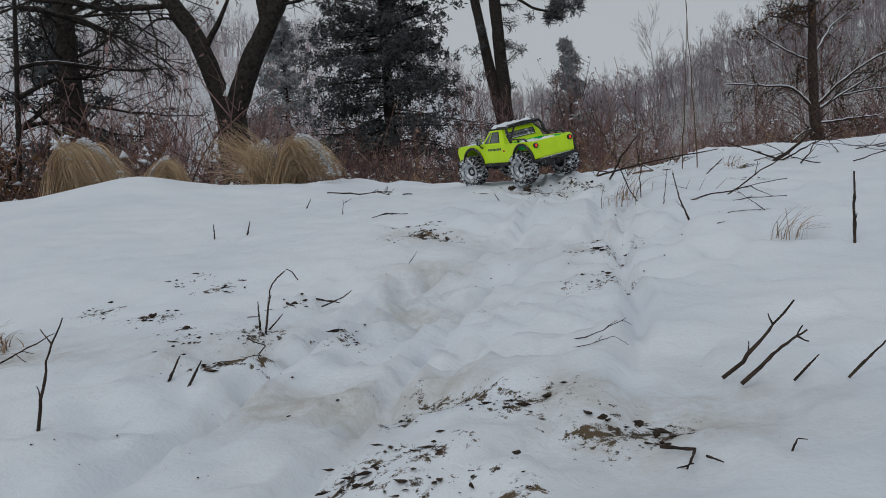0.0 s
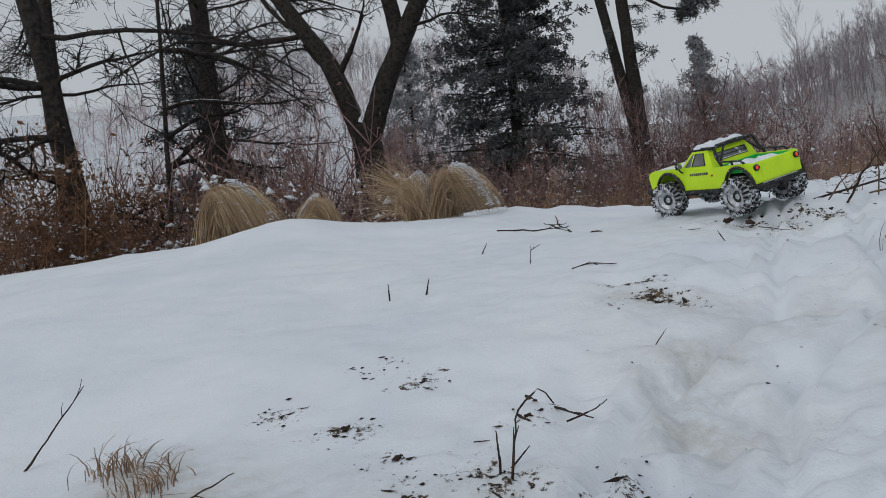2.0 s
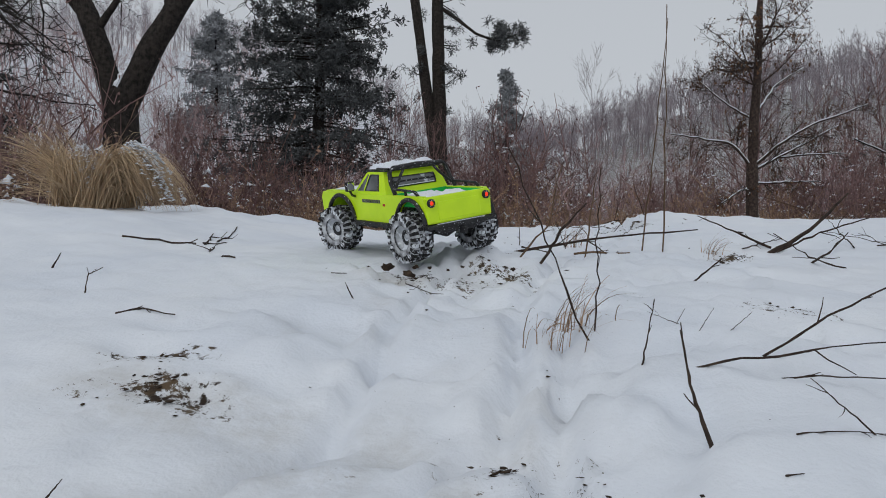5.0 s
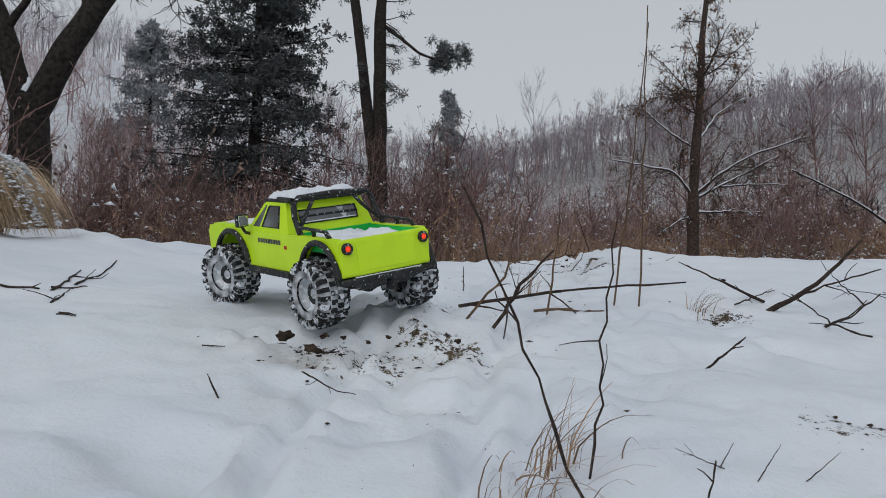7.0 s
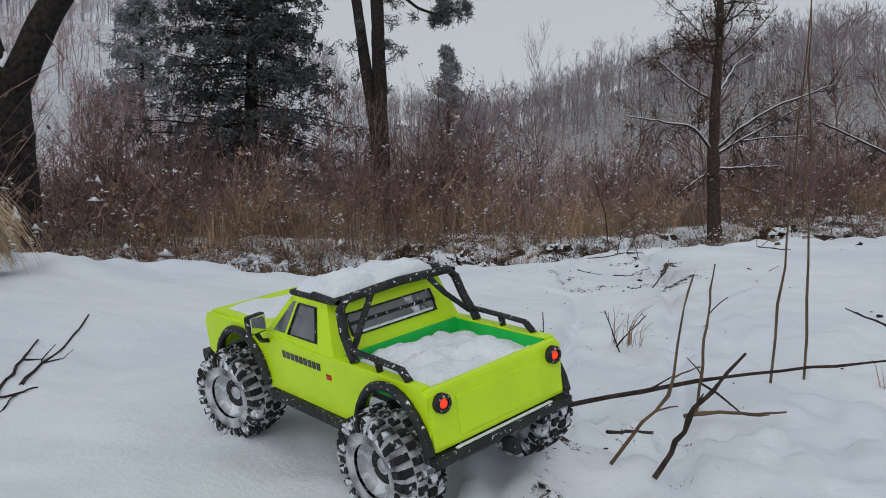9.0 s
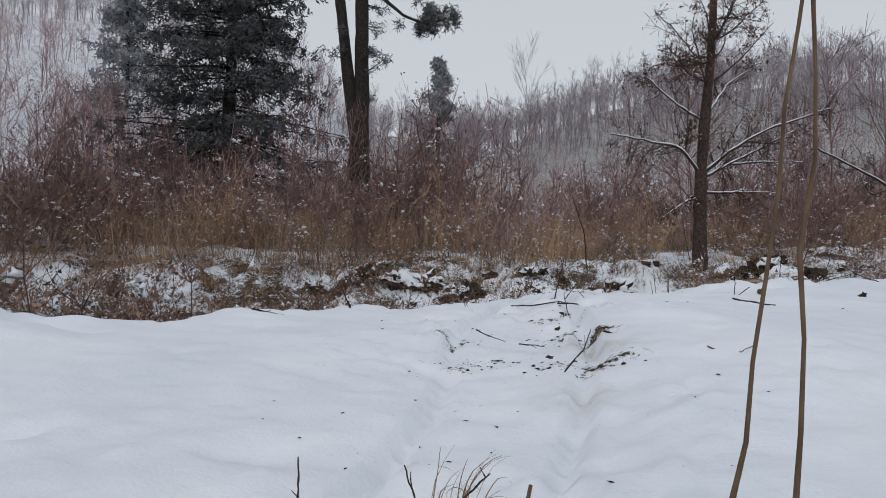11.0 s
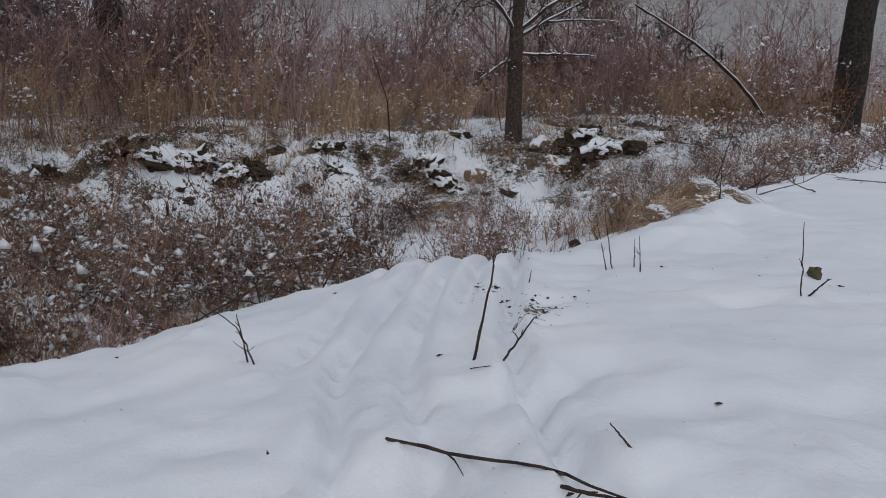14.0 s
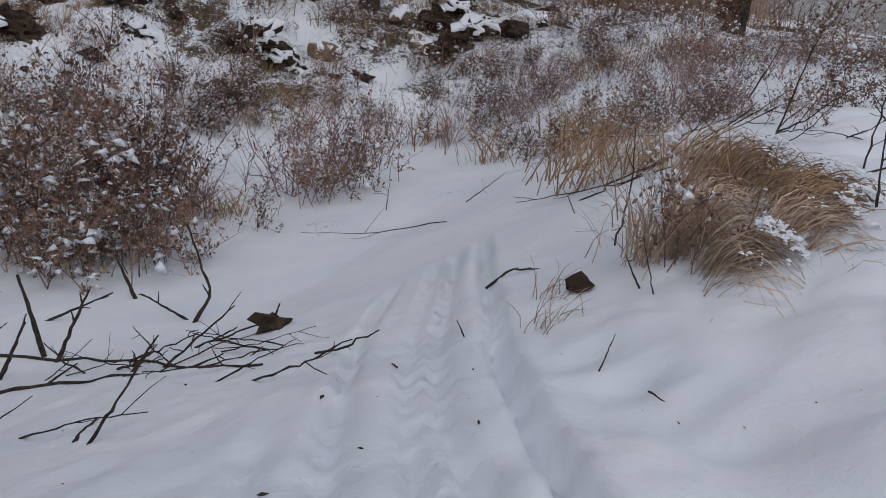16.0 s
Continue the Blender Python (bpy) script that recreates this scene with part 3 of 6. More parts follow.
R1 = np.random.default_rng(21)
M_WEED = mat("weed", (0.085, 0.05, 0.045), (0.29, 0.185, 0.135), 0.9, 2.2, island=0.6)
GULLY_WEED = variants_of(100, 4, 0.44, 7, 0.2, 380, M_WEED, 60, 0.012, 0.016, 8) + variants_of(115, 2, 0.3, 9, 0.2, 300, M_WEED, 52, 0.012, 0.015, 7) + variants_of(110, 2, 0.58, 4, 0.14, 330, M_WEED, 52, 0.012, 0.018, 10)
stuff("gully_weeds", "brown dry weeds with clinging snow filling the gully", "weeds", GULLY_WEED,
      grown(R1, 470, (-4.5, 4.7), (6.0, 14.2), 1.0, lambda x, y: y > weeds_from(x) and 0.45 + 0.25 * max(0, 1 - abs(x)) < y - edge_at(x) and off_track(x, y) < -0.5 - 0.22 * max(0, 10 - y) and fbm(np.float64(x * 1.3), np.float64(y * 1.3), 2, 1) > -0.13 + 0.12 * (y > 11.6)))
stuff("bank_weeds", "sparse dry weeds on the snowy bank", "weeds", GULLY_WEED, sow(R1, 190, (-3, 9), (12.8, 16.8), 0.85))
stuff("right_weeds", "brown dry weeds bent under snow", "weeds", GULLY_WEED[:6],
      sow(R1, 240, (3.2, 10), (8.4, 14.5), 0.66, lambda x, y: y - edge_at(x) > 0.05 and off_track(x, y) > 0.35 and vnoise(np.float64(x * 0.9), np.float64(y * 0.9), 3) > -0.2))
M_TAN = mat("tan_grass", (0.36, 0.24, 0.14), (0.24, 0.15, 0.09), 0.85, 5, island=0.4)
TUFTS = [(grass_mesh("stems", 160 + k, 42, 0.2, 0.3, 1.3, (0.4 - 0.3 * k, 0.1), M_TAN, 0.0019, n=4)[0], None) for k in range(3)]
stuff("dry_grass", "tan dry grass between the weeds", "grass", TUFTS,
      sow(R1, 800, (-4, 8.5), (6.3, 17.5), 1.0, lambda x, y: (y - edge_at(x) > 0.5 and abs(off_track(x, y)) > 0.55 and vnoise(np.float64(x * 0.7), np.float64(y * 0.7), 4) > -0.03) or 16.4 < y < 17.5))
GULLY_SHRUB = variants_of(190, 2, 0.75, 16, 0.3, 260, M_TWIG_RED, 30, 0.008, 0.016, 8)
scatter("gully_shrub", "purplish-brown twiggy shrub in the gully", "shrub", GULLY_SHRUB, [(4.0, 11.9, 1.0), (4.6, 12.4, 0.9), (3.3, 11.6, 0.8), (2.2, 11.2, 0.9), (1.0, 10.4, 0.9), (0.2, 9.6, 1.0), (3.0, 12.8, 0.9), (5.6, 10.2, 0.6), (6.3, 11.3, 0.7), (-0.8, 9.2, 0.9), (7.4, 12.2, 0.7), (1.6, 9.4, 0.7), (2.2, 13.2, 0.8), (3.1, 13.6, 0.7), (1.2, 12.6, 0.9), (0.3, 12.0, 0.8), (7.0, 13.2, 0.6), (6.2, 12.6, 0.6), (6.42, 11.1, 0.6), (6.51, 12.86, 0.7), (7.59, 11.42, 0.6), (5.54, 12.7, 0.6), (4.64, 12.3, 0.9), (4.19, 11.88, 0.7), (3.9, 13.9, 0.8), (3.16, 14.05, 0.9), (2.7, 14.3, 0.8)], "gully shrubs")
scatter("grass_tussock", "tan tussock of dry grass on the broken bank", "grass", TUFTS, [(7.56, 13.02, 1.3), (7.86, 12.93, 1.55), (5.15, 15.67, 1.8), (5.78, 15.34, 2.05), (5.37, 14.72, 1.3), (2.51, 15.24, 1.55), (3.87, 15.79, 2.05), (5.19, 15.7, 1.3), (5.77, 15.26, 1.55), (6.07, 11.81, 2.05), (7.24, 12.99, 1.55), (5.35, 11.78, 1.8), (5.64, 13.0, 2.05), (1.68, 14.17, 1.3), (1.27, 14.03, 1.55), (3.35, 15.0, 1.8), (3.83, 14.15, 2.05), (4.6, 10.0, 1.4), (4.9, 10.2, 1.6), (5.2, 10.6, 1.5), (5.6, 10.9, 1.7), (6.2, 11.6, 1.4), (6.6, 11.2, 1.5)], "tussocks on the bank")
M_BROWNGRASS = mat("brown_grass", (0.22, 0.145, 0.10), (0.37, 0.255, 0.17), 0.9, 0.8, island=0.5)
TALL = [(grass_mesh("stems", 170 + k, 60, 0.75, 0.16, 0.3, (0.1, 0), M_BROWNGRASS, 0.004, (0.3, 0.3), 5)[0], None) for k in range(3)]
stuff("tall_grass", "tall brown winter grass along the scrub", "grass", TALL, sow(R1, 200, (-13, 15), (16.6, 21), 0.75, lambda x, y: vnoise(np.float64(x * 0.6), np.float64(y * 0.6), 2) > -0.05))
M_SCRUB = mat("pale_scrub", (0.26, 0.16, 0.105), (0.42, 0.285, 0.19), 0.9, 0.9, island=0.5)
THICKET = variants_of(140, 5, 1.5, 12, 0.5, 150, M_TWIG_RED, 9, 0.022, 0.035, 7)
SIDE = variants_of(165, 3, 1.5, 12, 0.5, 170, M_TWIG, 24, 0.012, 0.03, 7)
LEAFY = variants_of(145, 4, 1.25, 9, 0.4, 300, M_SCRUB, 45, 0.019, 0.034, 7)
DUSKY = variants_of(155, 4, 1.7, 8, 0.5, 220, M_TWIG, 14, 0.022, 0.034, 10)
stuff("leafy_scrub", "brown scrub with withered leaves and clinging snow", "scrub", LEAFY, sow(R1, 110, (-11, 14), (16.6, 20.5), 0.9))
stuff("thicket", "reddish-brown leafless scrub dusted with snow", "scrub", THICKET, sow(R1, 130, (-14, 16), (18.5, 27), 0.95))
stuff("dusky_thicket", "dark leafless bushes in the scrub", "scrub", DUSKY, sow(R1, 150, (-13, 15), (17.5, 27), 1.0, lambda x, y: fbm(np.float64(x * 0.5), np.float64(y * 0.5), 2, 3) > 0.02))
stuff("far_thicket", "dull brown leafless scrub", "scrub", THICKET, sow(R1, 110, (-28, 30), (26, 46), 1.9))
stuff("side_thicket", "brown leafless scrub behind the drift", "scrub", SIDE, sow(R1, 270, (-13, -1.0), (7.6, 17), 1.2, lambda x, y: y > 7.6 - 0.2 * x and x < 1.1 - 0.5 * (y - 3.2)))
SHRUB = variants_of(150, 2, 0.9, 14, 0.4, 420, M_LEAF, 60, 0.016, 0.03, 7)
scatter("shrub", "snow-flecked brown shrub at the edge of the trees", "shrub", SHRUB, [(-2.75, 6.3, 1.15), (-2.35, 6.6, 1.0), (-3.2, 6.6, 1.4), (-2.05, 7.1, 1.3), (-2.7, 7.2, 1.5), (-3.8, 7.0, 1.5), (-3.6, 6.2, 1.0), (-4.6, 6.6, 1.2), (-3.0, 5.9, 0.8), (-2.6, 6.5, 0.9), (-5.6, 7.4, 1.2), (10.4, 14.6, 1.5), (11.5, 14.2, 1.6), (9.9, 16.3, 1.3)], "snowy shrubs")


# ---- trees ----
def limb(soup, rng, pts, r0, r1, sides=8, crook=0.012, n=14):
    """A trunk or limb along the corner points pts, a little crooked, tapering."""
    pts = np.asarray(pts, float)
    seg = np.r_[0, np.cumsum(np.linalg.norm(np.diff(pts, axis=0), axis=1))]
    t = np.linspace(0, seg[-1], n)
    line = np.stack([np.interp(t, seg, pts[:, k]) for k in range(3)], -1)
    line[1:-1] = (line[:-2] + 2 * line[1:-1] + line[2:]) / 4
    line[1:] += rng.normal(0, crook * seg[-1] / 8, (n - 1, 3))
    rad = np.linspace(r0, r1, n) * (1 + rng.normal(0, 0.05, n))
    if r0 > 0.07:
        # furrowed bark: ridges that run along the trunk and wander
        sides, m = sides * 2, n * 4
        k = np.linspace(0, n - 1, m)
        fine = np.stack([np.interp(k, np.arange(n), line[:, c]) for c in range(3)], -1)
        ridges = 1 + np.interp(np.arange(sides), np.arange(sides), rng.normal(0, 0.035, sides))[None] + rng.normal(0, 0.022, (m, sides))
        soup.tube(fine, np.interp(k, np.arange(n), rad), sides, True, ridges)
    else:
        soup.tube(line, rad, sides)
    return line, rad


def on_top(snow, line, rad, width=0.7, lift=0.55):
    snow.tube(line + np.array([0, 0, 1.0]) * rad[:, None] * lift, rad * width, 5)


def tree_parts(e, trunk, snow=None, bark=None):
    part("trunk", trunk, e, material=bark or M_BARK)
    if snow is not None and snow.n:
        tagged(part("clinging_snow", snow, e, "white snow lying along the boughs", M_SNOW), kind="stuff")


def bough(e, rng, ln, rad, sides, depth, count, ratio, lift, thin, first=0.15, bend=0.22, tips=None, spread=0.9, bark=None):
    """One bough with its twigs: one part."""
    s = Soup()
    s.tube(ln, rad, sides)
    branches(s, rng, ln, rad, depth, count, ratio, spread, bend, lift, 3, None, first, thin, tips)
    part("bough", s, e, "bare dark bough with fine twigs", bark or M_BARK)


def forked_tree():
    rng = np.random.default_rng(3)
    e = thing("forked_tree", "old dark tree forking into two thick limbs", "tree")
    tr, sn = Soup(), Soup()
    F = np.array([-2.36, 11.15, 2.25])
    base, _ = limb(tr, rng, [(-2.28, 11.1, gz(-2.3, 11.1) - 0.2), (-2.3, 11.12, 1.2), F], 0.22, 0.18, 12)
    right, rr = limb(tr, rng, [F + (0.05, 0, -0.15), F + (0.38, 0, 0.55), F + (0.86, 0.1, 1.38), F + (1.5, 0.3, 2.5), F + (2.0, 0.4, 4.0)], 0.14, 0.07, 10)
    left, lr = limb(tr, rng, [F + (-0.05, 0, -0.15), F + (-0.22, 0, 0.5), F + (-0.36, 0, 0.95), F + (-0.72, 0.1, 1.42), F + (-1.3, 0, 2.4), F + (-1.6, 0, 3.6)], 0.125, 0.06, 10)
    mid, mr = limb(tr, rng, [F + (0.60, 0.05, 0.92), F + (0.52, 0.1, 1.5), F + (0.25, 0.1, 2.6), F + (0.4, 0.2, 3.8)], 0.11, 0.05, 8)
    stub, sr = limb(tr, rng, [F + (-0.3, 0, 0.75), F + (-0.55, 0.1, 0.95), F + (-0.72, 0.1, 1.2)], 0.05, 0.02, 6)
    in_fork, fr = limb(tr, rng, [F + (-0.27, 0, 0.66), F + (0.0, -0.1, 0.95), F + (0.22, -0.1, 1.35)], 0.05, 0.015, 6)
    for src, size in ((right, 1.0), (left, 1.0), (mid, 0.9)):
        for _ in range(9):
            i = rng.integers(4, 13)
            b = wander(rng, src[i], unit(rng.normal(0, 1, 3) * (1, 0.7, 0.4) + (0, 0, 0.4)), size * rng.uniform(0.8, 1.8), 8, 0.16, -0.01)
            bough(e, rng, b, np.linspace(0.024, 0.006, 8), 5, 2, 9, 0.45, -0.02, 0.005)
    b = wander(rng, in_fork[8], (0.5, -0.2, 1), 0.9, 7, 0.15)
    bough(e, rng, b, np.linspace(0.02, 0.006, 7), 5, 2, 8, 0.5, 0, 0.005)
    for way in ((-2.0, -0.6, 0.35), (-1.8, 0.3, 0.1), (-1.5, -0.4, 0.7)):
        ln = wander(rng, left[5] if way[0] < 0 else right[6], way, 2.6, 9, 0.13, -0.03)
        r = np.linspace(0.035, 0.008, 9)
        bough(e, rng, ln, r, 5, 2, 13, 0.4, -0.03, 0.005)
    on_top(sn, right[3:8], rr[3:8], 0.5, 0.75)
    sn.tube([F + (0, -0.1, 0.03), F + (0.02, -0.08, 0.08), F + (0.03, -0.05, 0.13), F + (0.0, -0.02, 0.19)], [0.035, 0.045, 0.03, 0.012], 7)
    tree_parts(e, tr, sn)


def plain_trunk(x, y, r, top, lean, seed, label, boughs=14, droop=-0.04, height0=1.2):
    rng = np.random.default_rng(seed)
    e = thing("bare_tree", label, "tree", group="bare trees at the edge of the clearing")
    tr, sn = Soup(), Soup()
    z = gz(x, y)
    ln, rad = limb(tr, rng, [(x, y, z - 0.2), (x + lean * 0.4, y, z + top * 0.4), (x + lean, y, z + top)], r, r * 0.55, 10)
    for _ in range(boughs):
        t = rng.uniform(0.22, 0.95)
        i = int(t * 13)
        if ln[i][2] < height0:
            continue
        a = rng.uniform(0, 2 * np.pi)
        b = wander(rng, ln[i], (np.cos(a), np.sin(a), rng.uniform(-0.1, 0.5)), rng.uniform(1.0, 2.6), 9, 0.14, droop)
        rb = np.linspace(0.028, 0.006, 9)
        if rng.random() < 0.25:
            on_top(sn, b[:6], rb[:6], 0.35)
        bough(e, rng, b, rb, 4, 2, 12, 0.42, -0.02, 0.0045)
    tree_parts(e, tr, sn)


def side_tree():
    """The slim tree on the bank, with snow along its level boughs."""
    rng = np.random.default_rng(11)
    e = thing("slim_tree", "slim dark tree with snow along its level boughs", "tree")
    tr, sn, lf = Soup(), Soup(), Soup()
    B, J = np.array([6.2, 15.7, gz(6.2, 15.7)]), np.array([6.23, 15.8, 1.94])
    limb(tr, rng, [B + (0.03, 0, -0.15), B + (0, 0, 0.5), J], 0.115, 0.085, 10, 0.006)
    tube_top, rt = limb(tr, rng, [J, J + (0.03, 0, 0.8), J + (0.09, 0, 1.65), J + (0.14, 0.1, 2.7), J + (0.3, 0.1, 4.2)], 0.082, 0.03, 8, 0.008)
    tips = []
    arms = [
        ([(-0.03, 0, -0.05), (-0.36, -0.2, 0.3), (-0.6, -0.3, 0.35), (-1.55, -0.6, 0.43)], 0.025),
        ([(0.05, 0, 0.0), (0.4, -0.2, 0.33), (0.8, -0.3, 0.6), (1.6, -0.6, 0.9)], 0.025),
        ([(0.05, 0, -0.08), (0.5, 0.2, 0.14), (1.0, 0.3, 0.4), (1.55, 0.3, 0.7)], 0.025),
        ([(0.5, 0.2, 0.14), (1.1, 0.3, 0.21), (1.75, 0.4, 0.24)], 0.017),
        ([(0.04, 0, -0.32), (0.5, -0.2, -0.3), (1.0, -0.3, -0.3)], 0.02),
        ([(-0.04, 0, -0.4), (-0.25, -0.2, -0.44), (-0.6, -0.3, -0.66)], 0.02),
        ([(-0.33, -0.2, 0.3), (-0.3, -0.2, 0.5), (-0.18, -0.2, 0.75)], 0.016),
        ([(0.08, 0, 0.7), (-0.4, 0.3, 1.1), (-0.9, 0.4, 1.6)], 0.02),
        ([(0.1, 0, 0.9), (0.5, 0.3, 1.4), (1.0, 0.4, 1.7)], 0.02),
    ]
    for pts, r in arms:
        s = Soup()
        ln, rad = limb(s, rng, [J + np.array(p) for p in pts], r, r * 0.3, 6, 0.03, 14)
        on_top(sn, ln, rad, 0.85, 0.8)
        branches(s, rng, ln, rad, 2, 18, 0.42, 0.9, 0.22, 0.03, 3, None, 0.12, 0.003, tips)
        part("bough", s, e, "level bough edged with snow", M_BARK_SLIM)
    for k in range(22):
        a, i = rng.uniform(0, 2 * np.pi), rng.integers(4, 13)
        b = wander(rng, tube_top[i], (np.cos(a), np.sin(a), 0.35), rng.uniform(0.7, 1.8), 8, 0.2, 0.02)
        rb = np.linspace(0.016, 0.005, 8)
        bough(e, rng, b, rb, 4, 2, 14, 0.42, -0.02, 0.003, tips=tips, bark=M_BARK_SLIM)
    tips = np.array(tips)
    c = tips[rng.integers(0, len(tips), 2600)] + rng.normal(0, 0.02, (2600, 3))
    lf.blades(c, rng.normal(0, 0.02, (2600, 3)) - np.array([0, 0, 0.035]), rng.normal(0, 0.009, (2600, 3)))
    for p in tips[rng.integers(0, len(tips), 500)]:
        sn.add(p + np.array([(0.016, 0, 0), (-0.008, 0.014, 0), (-0.008, -0.014, 0), (0, 0, 0.012)]) * rng.uniform(0.5, 1.3), [(0, 1, 3), (1, 2, 3), (2, 0, 3), (2, 1, 0)])
    tree_parts(e, tr, sn, M_BARK_SLIM)
    tagged(part("dead_foliage", lf, e, "brown withered leaves", M_LEAF), kind="stuff")


def leaning_log():
    rng = np.random.default_rng(12)
    e = thing("leaning_tree", "snow-topped dead tree leaning down to the ground", "tree")
    tr, sn = Soup(), Soup()
    ln, rad = limb(tr, rng, [(10.0, 15.1, gz(10.0, 15.1) - 0.02), (9.4, 15.15, 1.3), (8.7, 15.2, 1.8), (7.6, 15.2, 2.3)], 0.025, 0.012, 7, 0.012, 18)
    on_top(sn, ln, rad, 0.9, 0.6)
    branches(tr, rng, ln, rad, 2, 14, 0.16, 1.0, 0.25, 0.05, 3, None, 0.45, 0.005)
    tree_parts(e, tr, sn)


def needles(soup, rng, centres, count, length, half, droop=0.0, out=None):
    c = centres[rng.integers(0, len(centres), count)] + rng.normal(0, length * 0.35, (count, 3))
    a = rng.normal(0, 1, (count, 3)) + np.array([0, 0, droop])
    if out is not None:
        a += out
    a *= (length * rng.uniform(0.6, 1.3, count) / np.linalg.norm(a, axis=1))[:, None]
    w = np.cross(a, rng.normal(0, 1, (count, 3)))
    w *= (half / (np.linalg.norm(w, axis=1) + 1e-9))[:, None]
    soup.blades(c, a, w)


def conifer(name, label, x, y, height, width, seed, material, boughs, leaves, leaf, first=0.08, group=""):
    rng = np.random.default_rng(seed)
    e = thing(name, label, "tree", group=group)
    tr, nd, sn = Soup(), Soup(), Soup()
    z = gz(x, y)
    ln, _ = limb(tr, rng, [(x, y, z - 0.2), (x + 0.1, y, z + height * 0.5), (x, y, z + height)], height * 0.02, height * 0.003, 8, 0.004)
    spots = []
    for _ in range(boughs):
        t = rng.uniform(first, 1) ** 0.9
        p = np.array([x, y, z + t * height])
        reach = width / 2 * (1 - t) ** 0.6 * rng.choice([0.75, 0.95, 1.2]) * rng.uniform(0.8, 1.1)
        a = rng.uniform(0, 2 * np.pi)
        b = wander(rng, p, (np.cos(a), np.sin(a), 0.25 * t - 0.08), max(reach, 0.2), 8, 0.07, -0.015 + 0.05 * (t - 0.3))
        tr.tube(b, np.linspace(0.008 + 0.009 * reach, 0.004, 8), 3, cap=False)
        across = np.array([-np.sin(a), np.cos(a), 0])
        for i in range(2, 8):
            for _ in range(4):
                spots.append(b[i] + across * rng.normal(0, 0.17 * reach * (1.15 - i / 8)) + np.array([0, 0, -abs(rng.normal(0, 0.05 * reach))]) + rng.normal(0, 0.03, 3))
    spots = np.array(spots)
    needles(nd, rng, spots, leaves, leaf, leaf * 0.16, -0.25)
    part("trunk", tr, e, material=M_BARK)
    part("crown", nd, e, "dark green drooping needles", material=material)
    return e, spots


def old_pine():
    rng = np.random.default_rng(5)
    e = thing("twin_pine", "tall pine with two dark trunks joined low", "tree")
    tr, nd = Soup(), Soup()
    P = np.array([0.85, 25.0, gz(0.85, 25)])
    limb(tr, rng, [P + (0, 0, -0.2), P + (-0.1, 0, 1.2), P + (-0.15, 0, 2.3)], 0.27, 0.26, 10, 0.006)
    left, lr = limb(tr, rng, [P + (-0.15, 0, 1.9), P + (-0.33, 0, 3.0), P + (-0.55, 0, 4.6), P + (-0.75, 0, 6.2), P + (-1.2, 0, 9)], 0.17, 0.11, 9, 0.006)
    right, rr = limb(tr, rng, [P + (-0.13, 0, 1.9), P + (-0.1, 0, 3.2), P + (-0.17, 0, 5), P + (-0.2, 0, 7), P + (0, 0, 9.6)], 0.19, 0.12, 9, 0.006)
    arm, ar = limb(tr, rng, [P + (-0.17, 0, 6.6), P + (0.4, 0, 6.2), P + (0.9, -0.2, 5.75), P + (1.5, -0.3, 5.5), P + (2.0, -0.3, 5.7)], 0.06, 0.02, 6, 0.012, 16)
    tuft = np.array([p + rng.normal(0, 0.26, 3) * (1, 1, 0.6) for p in arm[11:] for _ in range(9)])
    needles(nd, rng, tuft, 2600, 0.16, 0.012, 0.1)
    spots = []
    for _ in range(26):
        i = rng.integers(3, 13)
        src = right if rng.random() < 0.75 else left
        b = wander(rng, src[i], (rng.uniform(0.3, 1) * (1 if src is right else -0.6), rng.normal(0, 0.6), 0.1), rng.uniform(0.35, 0.9), 6, 0.2)
        tr.tube(b, np.linspace(0.02, 0.006, 6), 4)
        if src[i][2] > 4:
            spots.extend(b[3:] + rng.normal(0, 0.06, (3, 3)))
    needles(nd, rng, np.array(spots), 2200, 0.13, 0.01)
    top = np.array([P + np.array([-0.6, 0, 9.0]) + rng.normal(0, 1, 3) * (1.3, 1.2, 0.6) for _ in range(50)])
    needles(nd, rng, top, 4000, 0.2, 0.014)
    tree_parts(e, tr)
    tagged(part("needle_foliage", nd, e, "dark green needle tufts", M_NEEDLE), kind="stuff")


def bare_variants(seed, count, height, boughs, material, thick=1.0, fan=0.5):
    out = []
    for k in range(count):
        rng, s = np.random.default_rng(seed + k), Soup()
        ln = wander(rng, (0, 0, -0.1), (rng.normal(0, 0.05), rng.normal(0, 0.05), 1), height, 9, 0.04)
        rad = np.linspace(height * 0.009, height * 0.0018, 9) * thick
        s.tube(ln, rad, 3)
        branches(s, rng, ln, rad, 2, boughs, 0.36, fan, 0.1, 0.06, 3, None, 0.22, height * 0.0014 * thick, None, True)
        out.append((s.mesh("stems", material), None))
    return out


forked_tree()
plain_trunk(-5.7, 13.3, 0.2, 9, -0.1, 31, "upright dark trunk with drooping twiggy boughs", 16)
plain_trunk(-3.35, 7.3, 0.1, 5.5, -0.8, 32, "thick dark trunk with tangled bare boughs", 16)
plain_trunk(-7.7, 12.0, 0.14, 8, 0.1, 33, "dark trunk with tangled bare boughs", 14)
plain_trunk(-4.2, 9.4, 0.035, 4, 0.3, 34, "thin bare sapling with crooked boughs", 12, -0.02, 0.8)
plain_trunk(11.1, 15.0, 0.21, 7, 0.1, 35, "thick dark trunk behind snowy shrubs", 10)
side_tree()
leaning_log()
old_pine()
conifer("spruce", "broad dark spruce with drooping layered boughs", -3.15, 27, 11.5, 7.4, 41, M_NEEDLE, 250, 84000, 0.14)
conifer("far_spruce", "small pointed spruce on the far slope, distance haze in its colour", 3.67, 46, 8.8, 4.4, 42, M_NEEDLE_HAZED, 90, 9000, 0.25, group="far conifers")
